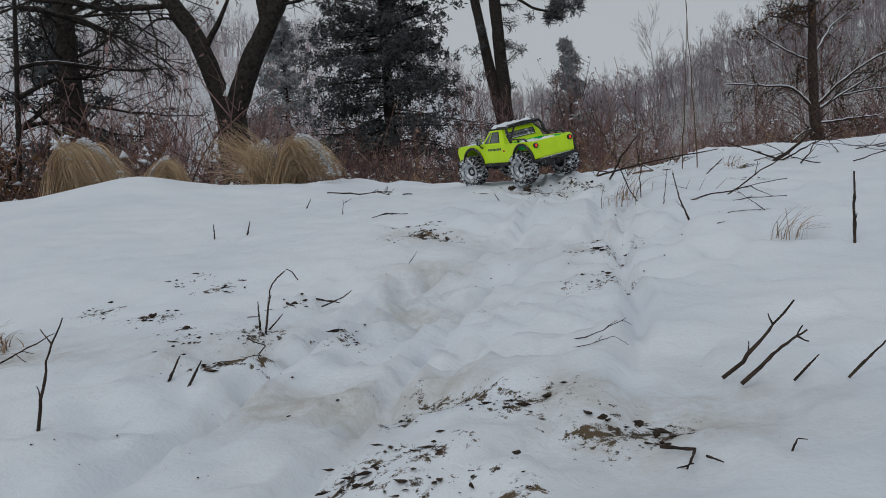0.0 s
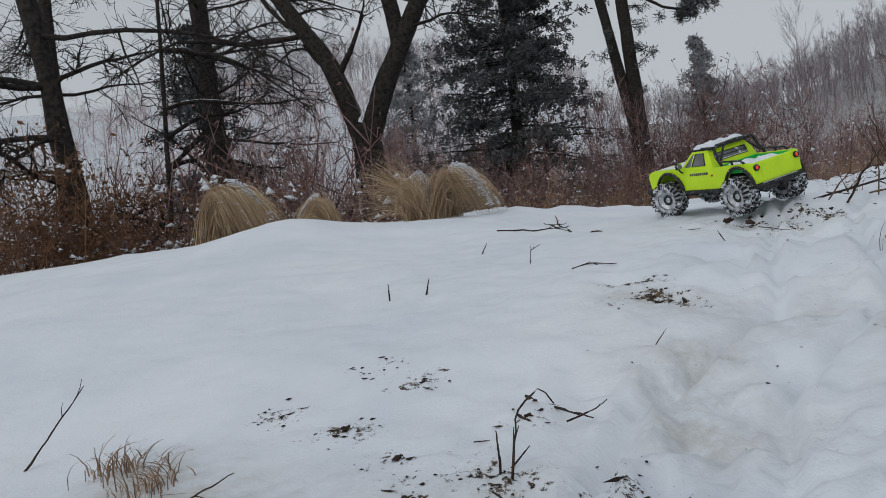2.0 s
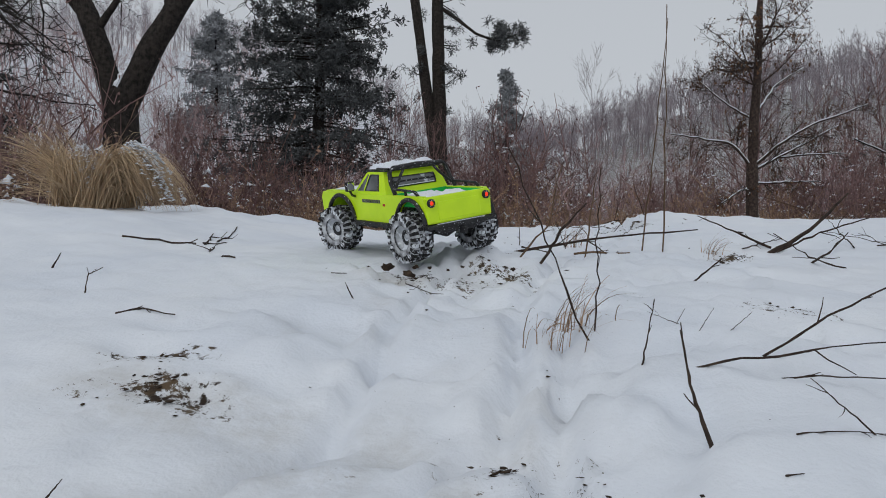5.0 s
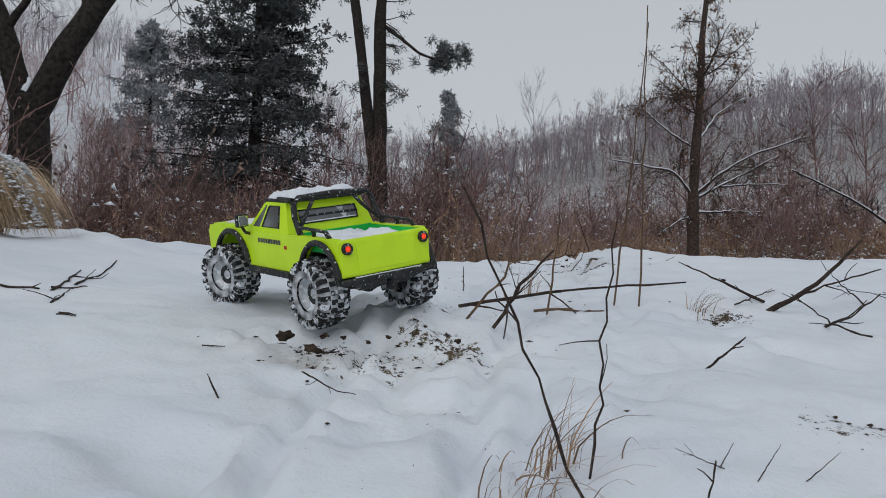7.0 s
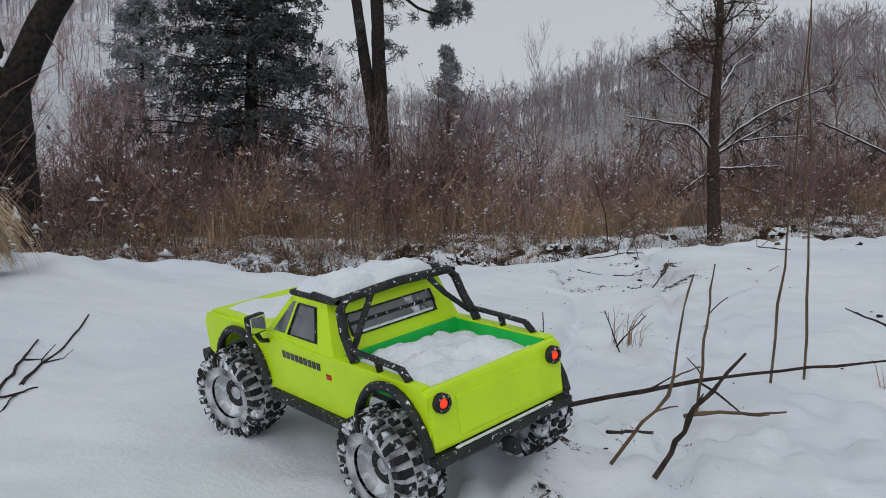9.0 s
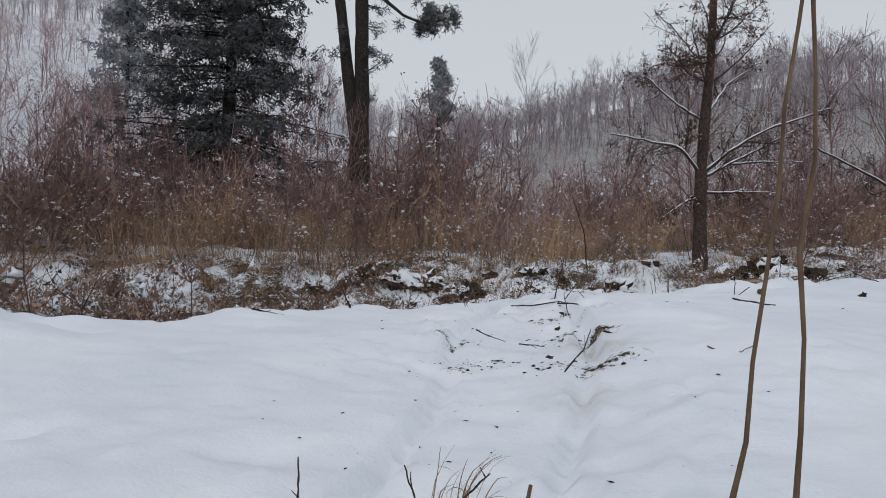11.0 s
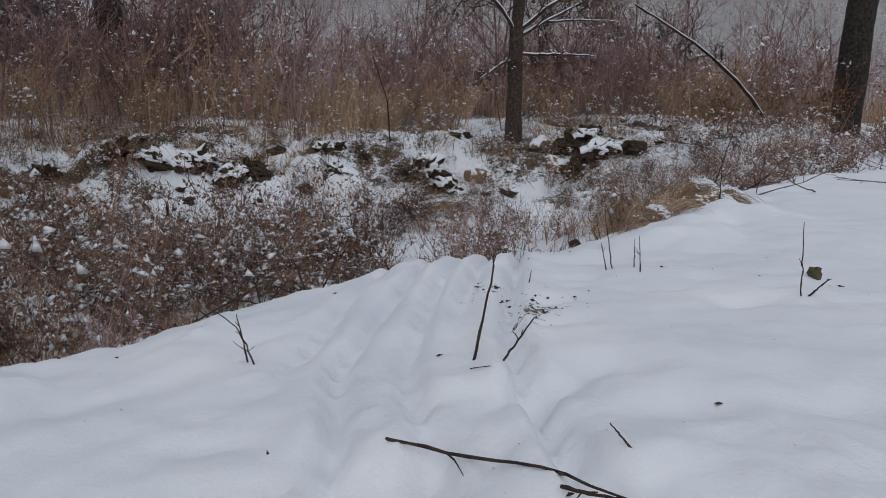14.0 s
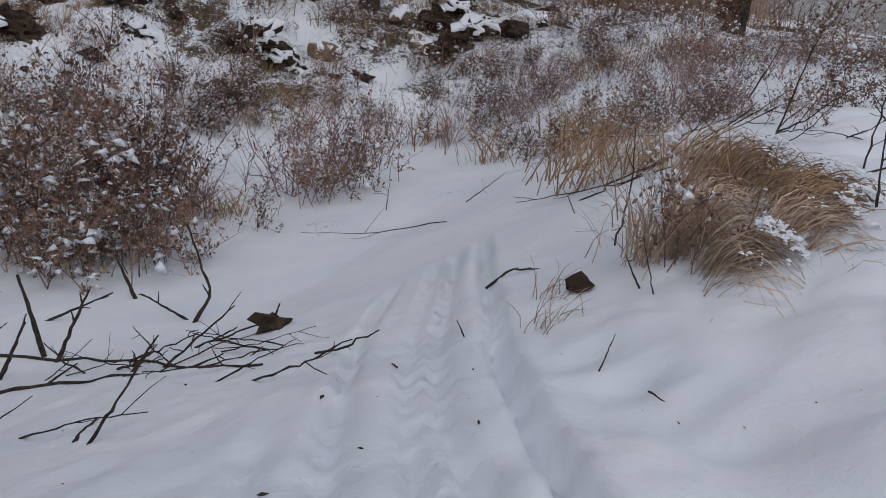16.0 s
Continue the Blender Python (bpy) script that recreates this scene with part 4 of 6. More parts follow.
conifer("far_spruce", "conifer on the far slope, paled by haze in its colour", -12.4, 46, 7.0, 5.2, 43, M_NEEDLE_HAZED, 90, 9000, 0.27, group="far conifers")
conifer("far_spruce", "dark conifer behind the bare boughs", -9.5, 19, 6.5, 3.6, 44, M_NEEDLE, 90, 10000, 0.16, group="far conifers")

DARK = variants_of(180, 3, 1.9, 14, 0.55, 420, M_TWIG, 60, 0.024, 0.04, 9)
scatter("dark_shrub", "dense dark shrub with withered leaves flecked with snow", "shrub", DARK, [(-3.9, 19.5, 1.0), (-2.6, 20, 1.1), (-1.5, 21, 0.9), (-4.8, 21, 1.2), (-3.0, 23, 1.3), (-0.6, 22.5, 0.9), (-5.9, 18, 1.1), (-7.0, 17, 1.1), (-2.0, 18.6, 0.8), (-3.0, 17.6, 1.0), (-4.4, 17.4, 1.2), (-5.4, 16.4, 1.1), (-3.6, 18.4, 1.3), (-1.2, 17.9, 0.8), (-2.4, 21.5, 1.5), (-4.0, 20.5, 1.5), (5.6, 19.5, 0.9), (9.2, 18.0, 1.0), (8.2, 19.5, 1.1), (10.5, 19.0, 1.2), (12.0, 17.5, 1.2), (2.1, 20.5, 1.5), (2.75, 21, 1.75), (3.2, 22.5, 1.7), (1.6, 23.5, 1.9), (0.0, 21.5, 1.2), (3.6, 20.5, 1.1), (-8.0, 15, 1.0), (-6.2, 13, 0.9), (-4.6, 12.5, 0.9)], "dark shrubs")
PALE = bare_variants(300, 1, 4.4, 26, M_TWIG_HAZED, 0.45, 0.35)[0][0]
pale = thing("fan_tree", "slender grey tree with upswept bare twigs", "tree")
part("stem", PALE, pale)
pale.matrix_basis = pose(4.97, 23.8, gz(4.97, 23.8))

R2 = np.random.default_rng(50)
SAPLING = bare_variants(310, 5, 3.0, 20, M_TWIG, 0.85, 0.6)
scatter("sapling", "leafless brown sapling in the scrub", "sapling", SAPLING, sow(R2, 85, (-12, 16), (18.5, 32), 1.0, lambda x, y: not (3.5 < x < 6.3 and y < 30)) + sow(R2, 34, (-9, 14), (17, 21), 0.75, lambda x, y: not 4.2 < x < 5.8), "saplings in the scrub")
WOODS = bare_variants(320, 6, 6.4, 17, M_TWIG_HAZED, 1.0, 0.55)


def sow_round(rng, count, bearings, dists, size):
    out = []
    for _ in range(count):
        a, d = radians(rng.uniform(*bearings)), rng.uniform(*dists)
        out.append((1.5 + d * math.sin(a), 4 + d * math.cos(a), size * rng.uniform(0.65, 1.3)))
    return out


stuff("hill_woods", "leafless woods covering the hillside, greyed by haze in their colour", "woods", WOODS, sow_round(R2, 1250, (4, 48), (74, 120), 0.72) + sow_round(R2, 650, (-34, 6), (78, 120), 0.66))
PINKISH = bare_variants(330, 4, 4.5, 15, M_SLOPE, 1.2, 0.7)
stuff("slope_woods", "pinkish-brown leafless bushes on the slope", "woods", PINKISH, sow(R2, 560, (-40, 2), (29, 64), 0.6))
stuff("hill_scrub", "low brown scrub between the far woods", "woods", PINKISH, sow_round(R2, 620, (0, 50), (36, 86), 0.5))


# ---- the radio-controlled truck ----
M_LIME = mat("lime_paint", (0.60, 0.86, 0.012), (0.54, 0.80, 0.010), 0.42, 25, 0.04, spec=0.45, fine=300)
M_BEDGREEN = mat("green_plastic", (0.02, 0.55, 0.09), (0.02, 0.45, 0.08), 0.5, 30)
M_BLACK = mat("black_plastic", (0.012, 0.012, 0.013), (0.03, 0.03, 0.032), 0.55, 60, 0.2, wear=((0.7, 0.73, 0.78), 210, 0.63))
M_RUBBER = mat("rubber", (0.012, 0.012, 0.013), (0.035, 0.034, 0.035), 0.8, 70, 0.4, wear=((0.72, 0.75, 0.8), 60, 0.54))
M_PACKED = mat("packed_snow", (0.62, 0.64, 0.68), (0.10, 0.10, 0.105), 0.85, 38, 0.6)
M_RIM = mat("rim", (0.55, 0.57, 0.6), (0.3, 0.31, 0.33), 0.4, 50, metal=0.6, wear=((0.75, 0.78, 0.82), 50, 0.5))
M_DECAL = mat("decal", (0.02, 0.02, 0.025), (0.10, 0.10, 0.12), 0.5, 60)
M_REDBAR = mat("decal_red", (0.5, 0.03, 0.03), None, 0.5)
M_LENS = mat("red_lens", (0.75, 0.02, 0.01), None, 0.25)
_b = M_LENS.node_tree.nodes["Principled BSDF"]
_b.inputs["Emission Color"].default_value, _b.inputs["Emission Strength"].default_value = (1, 0.06, 0.02, 1), 0.9
M_GLASS = mat("smoked_glass", (0.16, 0.17, 0.18), (0.09, 0.095, 0.10), 0.08, 20, spec=0.9, wear=((0.6, 0.63, 0.68), 30, 0.62))
M_MIRROR = mat("mirror", (0.8, 0.82, 0.85), None, 0.05, metal=1.0)
M_CHROME = mat("screw", (0.5, 0.5, 0.52), None, 0.3, metal=1.0)


def box(sx, sy, sz, at=(0, 0, 0), turn=(0, 0, 0), bevel=0.0, bm=None):
    bm2 = bmesh.new()
    bmesh.ops.create_cube(bm2, size=1)
    bmesh.ops.scale(bm2, vec=(sx, sy, sz), verts=bm2.verts)
    if bevel:
        bmesh.ops.bevel(bm2, geom=bm2.edges[:], offset=bevel, segments=2, affect="EDGES", profile=0.6)
    bmesh.ops.transform(bm2, matrix=pose(*at, *turn), verts=bm2.verts)
    if bm is None:
        return bm2
    me = bpy.data.meshes.new("tmp")
    bm2.to_mesh(me)
    bm2.free()
    bm.from_mesh(me)
    bpy.data.meshes.remove(me)
    return bm


def plate(profile, x0, x1, bevel=0.0):
    """A flat piece with the outline profile in (y, z), from x0 to x1."""
    bm = bmesh.new()
    vs = [bm.verts.new((x0, y, z)) for y, z in profile]
    f = bm.faces.new(vs)
    ext = bmesh.ops.extrude_face_region(bm, geom=[f])
    bmesh.ops.translate(bm, vec=(x1 - x0, 0, 0), verts=[v for v in ext["geom"] if isinstance(v, bmesh.types.BMVert)])
    bmesh.ops.recalc_face_normals(bm, faces=bm.faces[:])
    if bevel:
        rim = [e for e in bm.edges if abs(e.verts[0].co.x - e.verts[1].co.x) < 1e-6]
        bmesh.ops.bevel(bm, geom=rim, offset=bevel, segments=2, affect="EDGES", clamp_overlap=True)
    return bm


def arc(cy, cz, r, a0, a1, n):
    return [(cy + r * math.cos(math.radians(a0 + (a1 - a0) * k / (n - 1))), cz + r * math.sin(math.radians(a0 + (a1 - a0) * k / (n - 1)))) for k in range(n)]


def slab(points, thick, axis):
    """A sheet through four corner points, with thickness along axis."""
    bm = bmesh.new()
    a = [bm.verts.new(p) for p in points]
    b = [bm.verts.new(Vector(p) + Vector(axis) * thick) for p in points]
    n = len(points)
    bm.faces.new(a[::-1])
    bm.faces.new(b)
    for k in range(n):
        bm.faces.new((a[k], a[(k + 1) % n], b[(k + 1) % n], b[k]))
    bmesh.ops.recalc_face_normals(bm, faces=bm.faces[:])
    return bm


def drift(name, x0, x1, y0, y1, z, high, parent, seed, label, ragged=0.0, tilt=0.0):
    """A lumpy layer of snow lying on a flat part."""
    n, m = 26, 26
    u, v = np.meshgrid(np.linspace(0, 1, n), np.linspace(0, 1, m))
    edge = np.minimum(np.minimum(u, 1 - u), np.minimum(v, 1 - v))
    X, Y = x0 + (x1 - x0) * u, y0 + (y1 - y0) * v
    h = high * (np.clip(edge * 7, 0, 1) ** 0.5) * (0.75 + 0.9 * fbm(X * 45 + seed, Y * 45, 3, seed)) - ragged * high * np.clip(0.6 + 2.2 * fbm(X * 28 + seed, Y * 28, 3, seed + 1), 0, 2)
    Z = z + h + tilt * (Y - y0)
    idx = np.arange(n * m).reshape(m, n)
    q = np.stack([idx[:-1, :-1], idx[:-1, 1:], idx[1:, 1:], idx[1:, :-1]], -1).reshape(-1, 4)
    return part(name, mesh_from(name, np.stack([X, Y, Z], -1).reshape(-1, 3), q.tolist(), M_SNOW), parent, label)


def wheel(parent, x, y, side, yaw=0.0):
    w = new("wheel")
    w.parent = parent
    w.matrix_basis = pose(x, y, 0.057, 0, 0, yaw) @ Matrix.Diagonal((0.94, 0.94, 0.94, 1))
    prof = [(-0.025, 0.030), (-0.027, 0.036), (-0.026, 0.050), (-0.022, 0.056), (-0.012, 0.0585), (0.012, 0.0585), (0.022, 0.056), (0.026, 0.050), (0.027, 0.036), (0.025, 0.030)]
    n = 40
    ang = np.arange(n) * 2 * np.pi / n
    v = np.array([[px, r * np.cos(a), r * np.sin(a)] for a in ang for px, r in prof])
    k = len(prof)
    f = [(i * k + j, i * k + j + 1, ((i + 1) % n) * k + j + 1, ((i + 1) % n) * k + j) for i in range(n) for j in range(k - 1)]
    part("tyre", mesh_from("tyre", v, f, M_PACKED), w, "black knobbly tyre caked with snow")
    lug = bmesh.new()
    for i in range(24):
        for px, wid, off in ((-0.020, 0.013, 0), (-0.006, 0.010, 0.5), (0.007, 0.010, 0), (0.020, 0.013, 0.5)):
            a = (i + off) * 2 * np.pi / 24
            outer = abs(px) > 0.015
            r = 0.0565 if outer else 0.059
            box(wid, 0.0082, 0.0065, (px, -r * math.sin(a), r * math.cos(a)), (math.degrees(a), 0, 0), 0, lug)
        a = i * 2 * np.pi / 24
        for px in (-0.0265, 0.0265):
            box(0.005, 0.007, 0.012, (px, -0.049 * math.sin(a), 0.049 * math.cos(a)), (math.degrees(a), 0, 0), 0, lug)
    part("tread", lug, w, "chunky black tread blocks", M_RUBBER)
    rim = Soup()
    prof = [(0.020, 0.031), (0.022, 0.029), (0.012, 0.026), (0.008, 0.012), (0.012, 0.006), (0.014, 0.0)]
    v = np.array([[side * px, r * np.cos(a), r * np.sin(a)] for a in ang for px, r in prof])
    k = len(prof)
    rim.add(v, [(i * k + j, i * k + j + 1, ((i + 1) % n) * k + j + 1, ((i + 1) % n) * k + j) for i in range(n) for j in range(k - 1)])
    part("rim", rim, w, "pale snow-filled rim", M_RIM)
    part("inner_hub", box(0.03, 0.05, 0.05, (-side * 0.005, 0, 0), (0, 0, 0), 0.006), w, "dark inner hub", M_BLACK)
    return w


def rc_truck():
    T = thing("toy_truck", "lime green radio-controlled pickup with black roll bars, dusted with snow", "toy truck")
    W = 0.0925
    # side panels with round wheel arches
    low, rail = 0.080, 0.152
    outline = [(-0.215, 0.094)] + arc(-0.150, 0.078, 0.066, 170, 10, 13) + [(-0.080, low), (0.088, low)] + arc(0.160, 0.078, 0.068, 170, 10, 13) + [(0.245, 0.090), (0.268, 0.100), (0.272, 0.140), (0.262, 0.156), (0.085, 0.160), (0.02, rail), (-0.205, rail), (-0.215, 0.146)]
    for s in (-1, 1):
        part("side_panel", plate(outline, s * W, s * (W - 0.006), 0.0), T, "lime green body side with round wheel arches", M_LIME)
    part("tailgate", box(2 * W - 0.002, 0.012, 0.066, (0, -0.211, 0.119), (-4, 0, 0), 0.005), T, "lime green tailgate with a pressed panel", M_LIME)
    part("tailgate_panel", box(0.118, 0.004, 0.044, (0, -0.2165, 0.116), (-4, 0, 0), 0.0018), T, material=M_LIME)
    part("bed_floor", box(2 * W - 0.016, 0.180, 0.004, (0, -0.118, 0.128), (0, 0, 0), 0.001), T, "bright green truck bed", M_BEDGREEN)
    for s in (-1, 1):
        part("bed_wall", box(0.004, 0.170, 0.022, (s * (W - 0.010), -0.118, 0.140), (0, 0, 0), 0.001), T, "bright green bed wall", M_BEDGREEN)
    part("bed_front", box(2 * W - 0.016, 0.004, 0.024, (0, -0.034, 0.141), (0, 0, 0), 0.001), T, "bright green bed wall", M_BEDGREEN)
    for s in (-1, 1):
        part("bed_rail", box(0.012, 0.178, 0.004, (s * (W - 0.006), -0.118, rail + 0.001), (0, 0, 0), 0.0012), T, material=M_LIME)
    drift("bed_snow", -W + 0.012, W - 0.012, -0.204, -0.036, 0.138, 0.017, T, 3, "loose white snow in the bed", 0.22)
    # cab: back wall with a window opening, sides with windows, windscreen, roof
    zr = 0.240
    back = [(-W + 0.004, -0.030, 0.150), (W - 0.004, -0.030, 0.150), (W - 0.016, -0.012, zr), (-W + 0.016, -0.012, zr)]

    def on_back(u, z):
        k = (z - 0.150) / (zr - 0.150)
        return (u, -0.030 + 0.018 * k, z)

    for name, us, zs in (("cab_back_lower", (-0.086, 0.086), (0.150, 0.176)), ("cab_back_upper", (-0.076, 0.076), (0.216, zr))):
        part(name, slab([on_back(us[0], zs[0]), on_back(us[1], zs[0]), on_back(us[1] - 0.004, zs[1]), on_back(us[0] + 0.004, zs[1])], 0.005, (0, 1, 0)), T, "lime green cab back wall", M_LIME)
    for s in (-1, 1):
        part("cab_back_side", slab([on_back(s * 0.060, 0.176), on_back(s * 0.083, 0.176), on_back(s * 0.078, 0.216), on_back(s * 0.060, 0.216)], 0.005, (0, 1, 0)), T, material=M_LIME)
    win = part("rear_window", slab([on_back(-0.060, 0.176), on_back(0.060, 0.176), on_back(0.060, 0.216), on_back(-0.060, 0.216)], 0.002, (0, 1, 0)), T, "smoked rear window", M_GLASS)
    fr = Soup()
    ring = [on_back(u, z) for u, z in ((-0.059, 0.177), (0.059, 0.177), (0.060, 0.196), (0.059, 0.215), (-0.059, 0.215), (-0.060, 0.196), (-0.059, 0.177))]
    fr.tube(np.array(ring) - (0, 0.001, 0), [0.0016] * 7, 5)
    part("window_seal", fr, win, "black rubber seal", M_BLACK)
    part("window_bar", box(0.116, 0.003, 0.006, on_back(0, 0.197), (0, 0, 0), 0.001), win, "black bar", M_BLACK)
    part("window_snow", box(0.105, 0.004, 0.003, (0, -0.0265, 0.1815), (0, 0, 0), 0.001), win, "thin line of snow", M_SNOW)

    def on_side(s, y, z):
        k = (z - 0.150) / (zr - 0.150)
        return (s * (W - 0.002 - 0.013 * k), y, z)

    for s in (-1, 1):
        out = (-s, 0, 0)
        part("door_pillar", slab([on_side(s, -0.030, 0.150), on_side(s, -0.004, 0.150), on_side(s, 0.004, zr), on_side(s, -0.012, zr)], 0.005, out), T, material=M_LIME)
        part("door_sill", slab([on_side(s, -0.004, 0.150), on_side(s, 0.090, 0.150), on_side(s, 0.086, 0.166), on_side(s, -0.002, 0.166)], 0.005, out), T, material=M_LIME)
        part("door_header", slab([on_side(s, 0.003, 0.230), on_side(s, 0.050, 0.230), on_side(s, 0.046, zr), on_side(s, 0.004, zr)], 0.005, out), T, material=M_LIME)
        part("windscreen_pillar", slab([on_side(s, 0.078, 0.166), on_side(s, 0.087, 0.166), on_side(s, 0.050, 0.236), on_side(s, 0.043, 0.232)], 0.005, out), T, material=M_LIME)
        w = part("side_window", slab([on_side(s, -0.002, 0.166), on_side(s, 0.078, 0.166), on_side(s, 0.046, 0.230), on_side(s, 0.003, 0.230)], 0.002, out), T, "smoked side window", M_GLASS)
        post = Soup()
        post.tube([np.array(on_side(s, 0.052, 0.166)) + (s * 0.001, 0, 0), np.array(on_side(s, 0.036, 0.230)) + (s * 0.001, 0, 0)], [0.002, 0.002], 5)
        part("window_post", post, w, material=M_LIME)
        trim = Soup()
        pts = [on_side(s, y, z) for y, z in ((0, 0.168), (0.048, 0.168), (0.034, 0.228), (0.005, 0.228), (0, 0.168))]
        trim.tube(np.array(pts) + (s * 0.001, 0, 0), [0.0014] * 5, 4)
        part("window_trim", trim, w, "black window trim", M_BLACK)
    part("windscreen", slab([(-W + 0.006, 0.088, 0.160), (W - 0.006, 0.088, 0.160), (W - 0.018, 0.048, zr - 0.004), (-W + 0.018, 0.048, zr - 0.004)], 0.002, (0, 1, 0)), T, "smoked windscreen", M_GLASS)
    part("roof", box(2 * W - 0.028, 0.074, 0.008, (0, 0.016, zr + 0.003), (0, 0, 0), 0.0035), T, "black roof under a cap of snow", M_BLACK)
    drift("roof_snow", -W + 0.017, W - 0.022, -0.018, 0.046, zr + 0.006, 0.018, T, 5, "white cap of snow on the roof", 0.1)
    # hood and nose
    part("hood", slab([(-W + 0.003, 0.085, 0.159), (W - 0.003, 0.085, 0.159), (W - 0.008, 0.262, 0.154), (-W + 0.008, 0.262, 0.154)], 0.006, (0, 0, 1)), T, "lime green hood dusted with snow", M_LIME)
    part("nose", box(2 * W - 0.006, 0.012, 0.052, (0, 0.266, 0.127), (3, 0, 0), 0.005), T, "lime green front panel", M_LIME)
    drift("hood_snow", -W + 0.02, W - 0.015, 0.095, 0.25, 0.1645, 0.005, T, 7, "thin snow on the hood", 0.9, -0.02)
    # dark chassis, bumpers, axles
    part("chassis", box(0.060, 0.44, 0.028, (0, 0.02, 0.090), (0, 0, 0), 0.004), T, "dark chassis", M_BLACK)
    part("rear_bumper", box(2 * W + 0.006, 0.022, 0.010, (0, -0.216, 0.080), (0, 0, 0), 0.003), T, "black rear bumper with a line of snow", M_BLACK)
    part("bumper_plate", slab([(-0.075, -0.222, 0.076), (0.075, -0.222, 0.076), (0.050, -0.205, 0.060), (-0.050, -0.205, 0.060)], 0.006, (0, 1, 0)), T, "black bumper skirt", M_BLACK)
    part("tow_hook", box(0.008, 0.02, 0.016, (0, -0.226, 0.064), (0, 0, 0), 0.002), T, material=M_BLACK)
    part("bumper_snow", box(2 * W - 0.05, 0.004, 0.0016, (0, -0.2215, 0.0858), (0, 0, 0), 0.0012), T, "line of snow", M_SNOW)
    part("front_bumper", box(2 * W + 0.004, 0.024, 0.016, (0, 0.284, 0.086), (0, 0, 0), 0.004), T, "black front bumper", M_BLACK)
    for y in (-0.150, 0.160):
        ax = Soup()
        ax.tube([(-0.095, y, 0.062), (-0.03, y, 0.062), (0.0, y, 0.062), (0.03, y, 0.062), (0.095, y, 0.062)], [0.008, 0.008, 0.019, 0.008, 0.008], 10)
        part("axle", ax, T, "black axle", M_BLACK)
    for s in (-1, 1):
        part("rock_slider", box(0.012, 0.165, 0.012, (s * (W + 0.002), 0.004, 0.078), (0, 0, 0), 0.004), T, "black sill bar rimmed with snow", M_BLACK)
        for cy, r in ((-0.150, 0.068), (0.160, 0.070)):
            fl = Soup()
            a = np.radians(np.linspace(172, 8, 15))
            fl.tube(np.stack([np.full(15, s * (W + 0.004)), cy + r * np.cos(a), 0.078 + r * np.sin(a)], -1), [0.0055] * 15, 6)
            part("fender_flare", fl, T, "black fender flare with packed snow", M_BLACK)
    # roll cage
    def bar(pts, r=0.0045):
        s = Soup()
        s.tube(pts, [r] * len(pts), 8)
        part("roll_bar", s, T, "black roll bar", M_BLACK)

    x1 = W - 0.012
    bar([(-x1, -0.040, 0.238), (-x1 + 0.010, -0.040, 0.250), (0, -0.040, 0.253), (x1 - 0.010, -0.040, 0.250), (x1, -0.040, 0.238)], 0.0055)
    for s in (-1, 1):
        bar([(s * x1, -0.040, 0.240), (s * (x1 + 0.004), -0.050, 0.200), (s * (x1 + 0.006), -0.066, 0.168), (s * (x1 + 0.006), -0.072, 0.155)], 0.0055)
        bar([(s * 0.038, -0.040, 0.251), (s * 0.058, -0.048, 0.214), (s * (x1 + 0.002), -0.064, 0.172)], 0.004)
        bar([(s * (x1 + 0.006), -0.064, 0.176), (s * (x1 + 0.006), -0.120, 0.174), (s * (x1 + 0.006), -0.166, 0.171), (s * (x1 + 0.006), -0.180, 0.155)], 0.0045)
        bar([(s * (x1 + 0.006), -0.120, 0.174), (s * (x1 + 0.006), -0.124, 0.155)], 0.0038)
        bar([(s * x1, -0.038, 0.247), (s * (x1 - 0.004), 0.010, 0.248)], 0.004)
        # tail lights
        tl = new("tail_light")
        tl.parent = T
        tl.matrix_basis = pose(s * 0.0775, -0.219, 0.137, 86, 0, 0)
        ring = Soup()
        a = np.arange(20) * 2 * np.pi / 20
        v = np.array([[r * np.cos(q), r * np.sin(q), z] for q in a for r, z in ((0.0095, -0.004), (0.0095, 0.002), (0.0085, 0.0035), (0.0055, 0.003))])
        ring.add(v, [(i * 4 + j, i * 4 + j + 1, ((i + 1) % 20) * 4 + j + 1, ((i + 1) % 20) * 4 + j) for i in range(20) for j in range(3)])
        part("bezel", ring, tl, "black round bezel", M_BLACK)
        dome = bmesh.new()
        bmesh.ops.create_uvsphere(dome, u_segments=14, v_segments=8, radius=0.0047)
        bmesh.ops.scale(dome, vec=(1, 1, 0.5), verts=dome.verts)
        bmesh.ops.translate(dome, vec=(0, 0, 0.0015), verts=dome.verts)
        part("red_lens", dome, tl, "glowing red lens", M_LENS)
        for q in range(4):
            sc = bmesh.new()
            bmesh.ops.create_uvsphere(sc, u_segments=6, v_segments=4, radius=0.0011)
            bmesh.ops.translate(sc, vec=(0.0074 * math.cos(q * math.pi / 2 + 0.78), 0.0074 * math.sin(q * math.pi / 2 + 0.78), 0.0034), verts=sc.verts)
            part("screw", sc, tl, material=M_CHROME)
        # wing mirrors
        mi = new("wing_mirror")
        mi.parent = T
        mi.matrix_basis = pose(s * (W + 0.016), 0.078, 0.186, 0, 0, -s * 12)
        part("housing", box(0.026, 0.009, 0.024, (0, 0.002, 0), (0, 0, 0), 0.004), mi, "black mirror housing", M_BLACK)
        part("mirror_glass", box(0.021, 0.003, 0.019, (0, -0.0022, 0), (0, 0, 0), 0.001), mi, "mirror glass", M_MIRROR)
        arm = Soup()
        arm.tube([(0, 0.002, -0.012), (-s * 0.006, 0.002, -0.022), (-s * 0.018, 0.004, -0.026)], [0.003] * 3, 6)
        part("mirror_arm", arm, mi, material=M_BLACK)
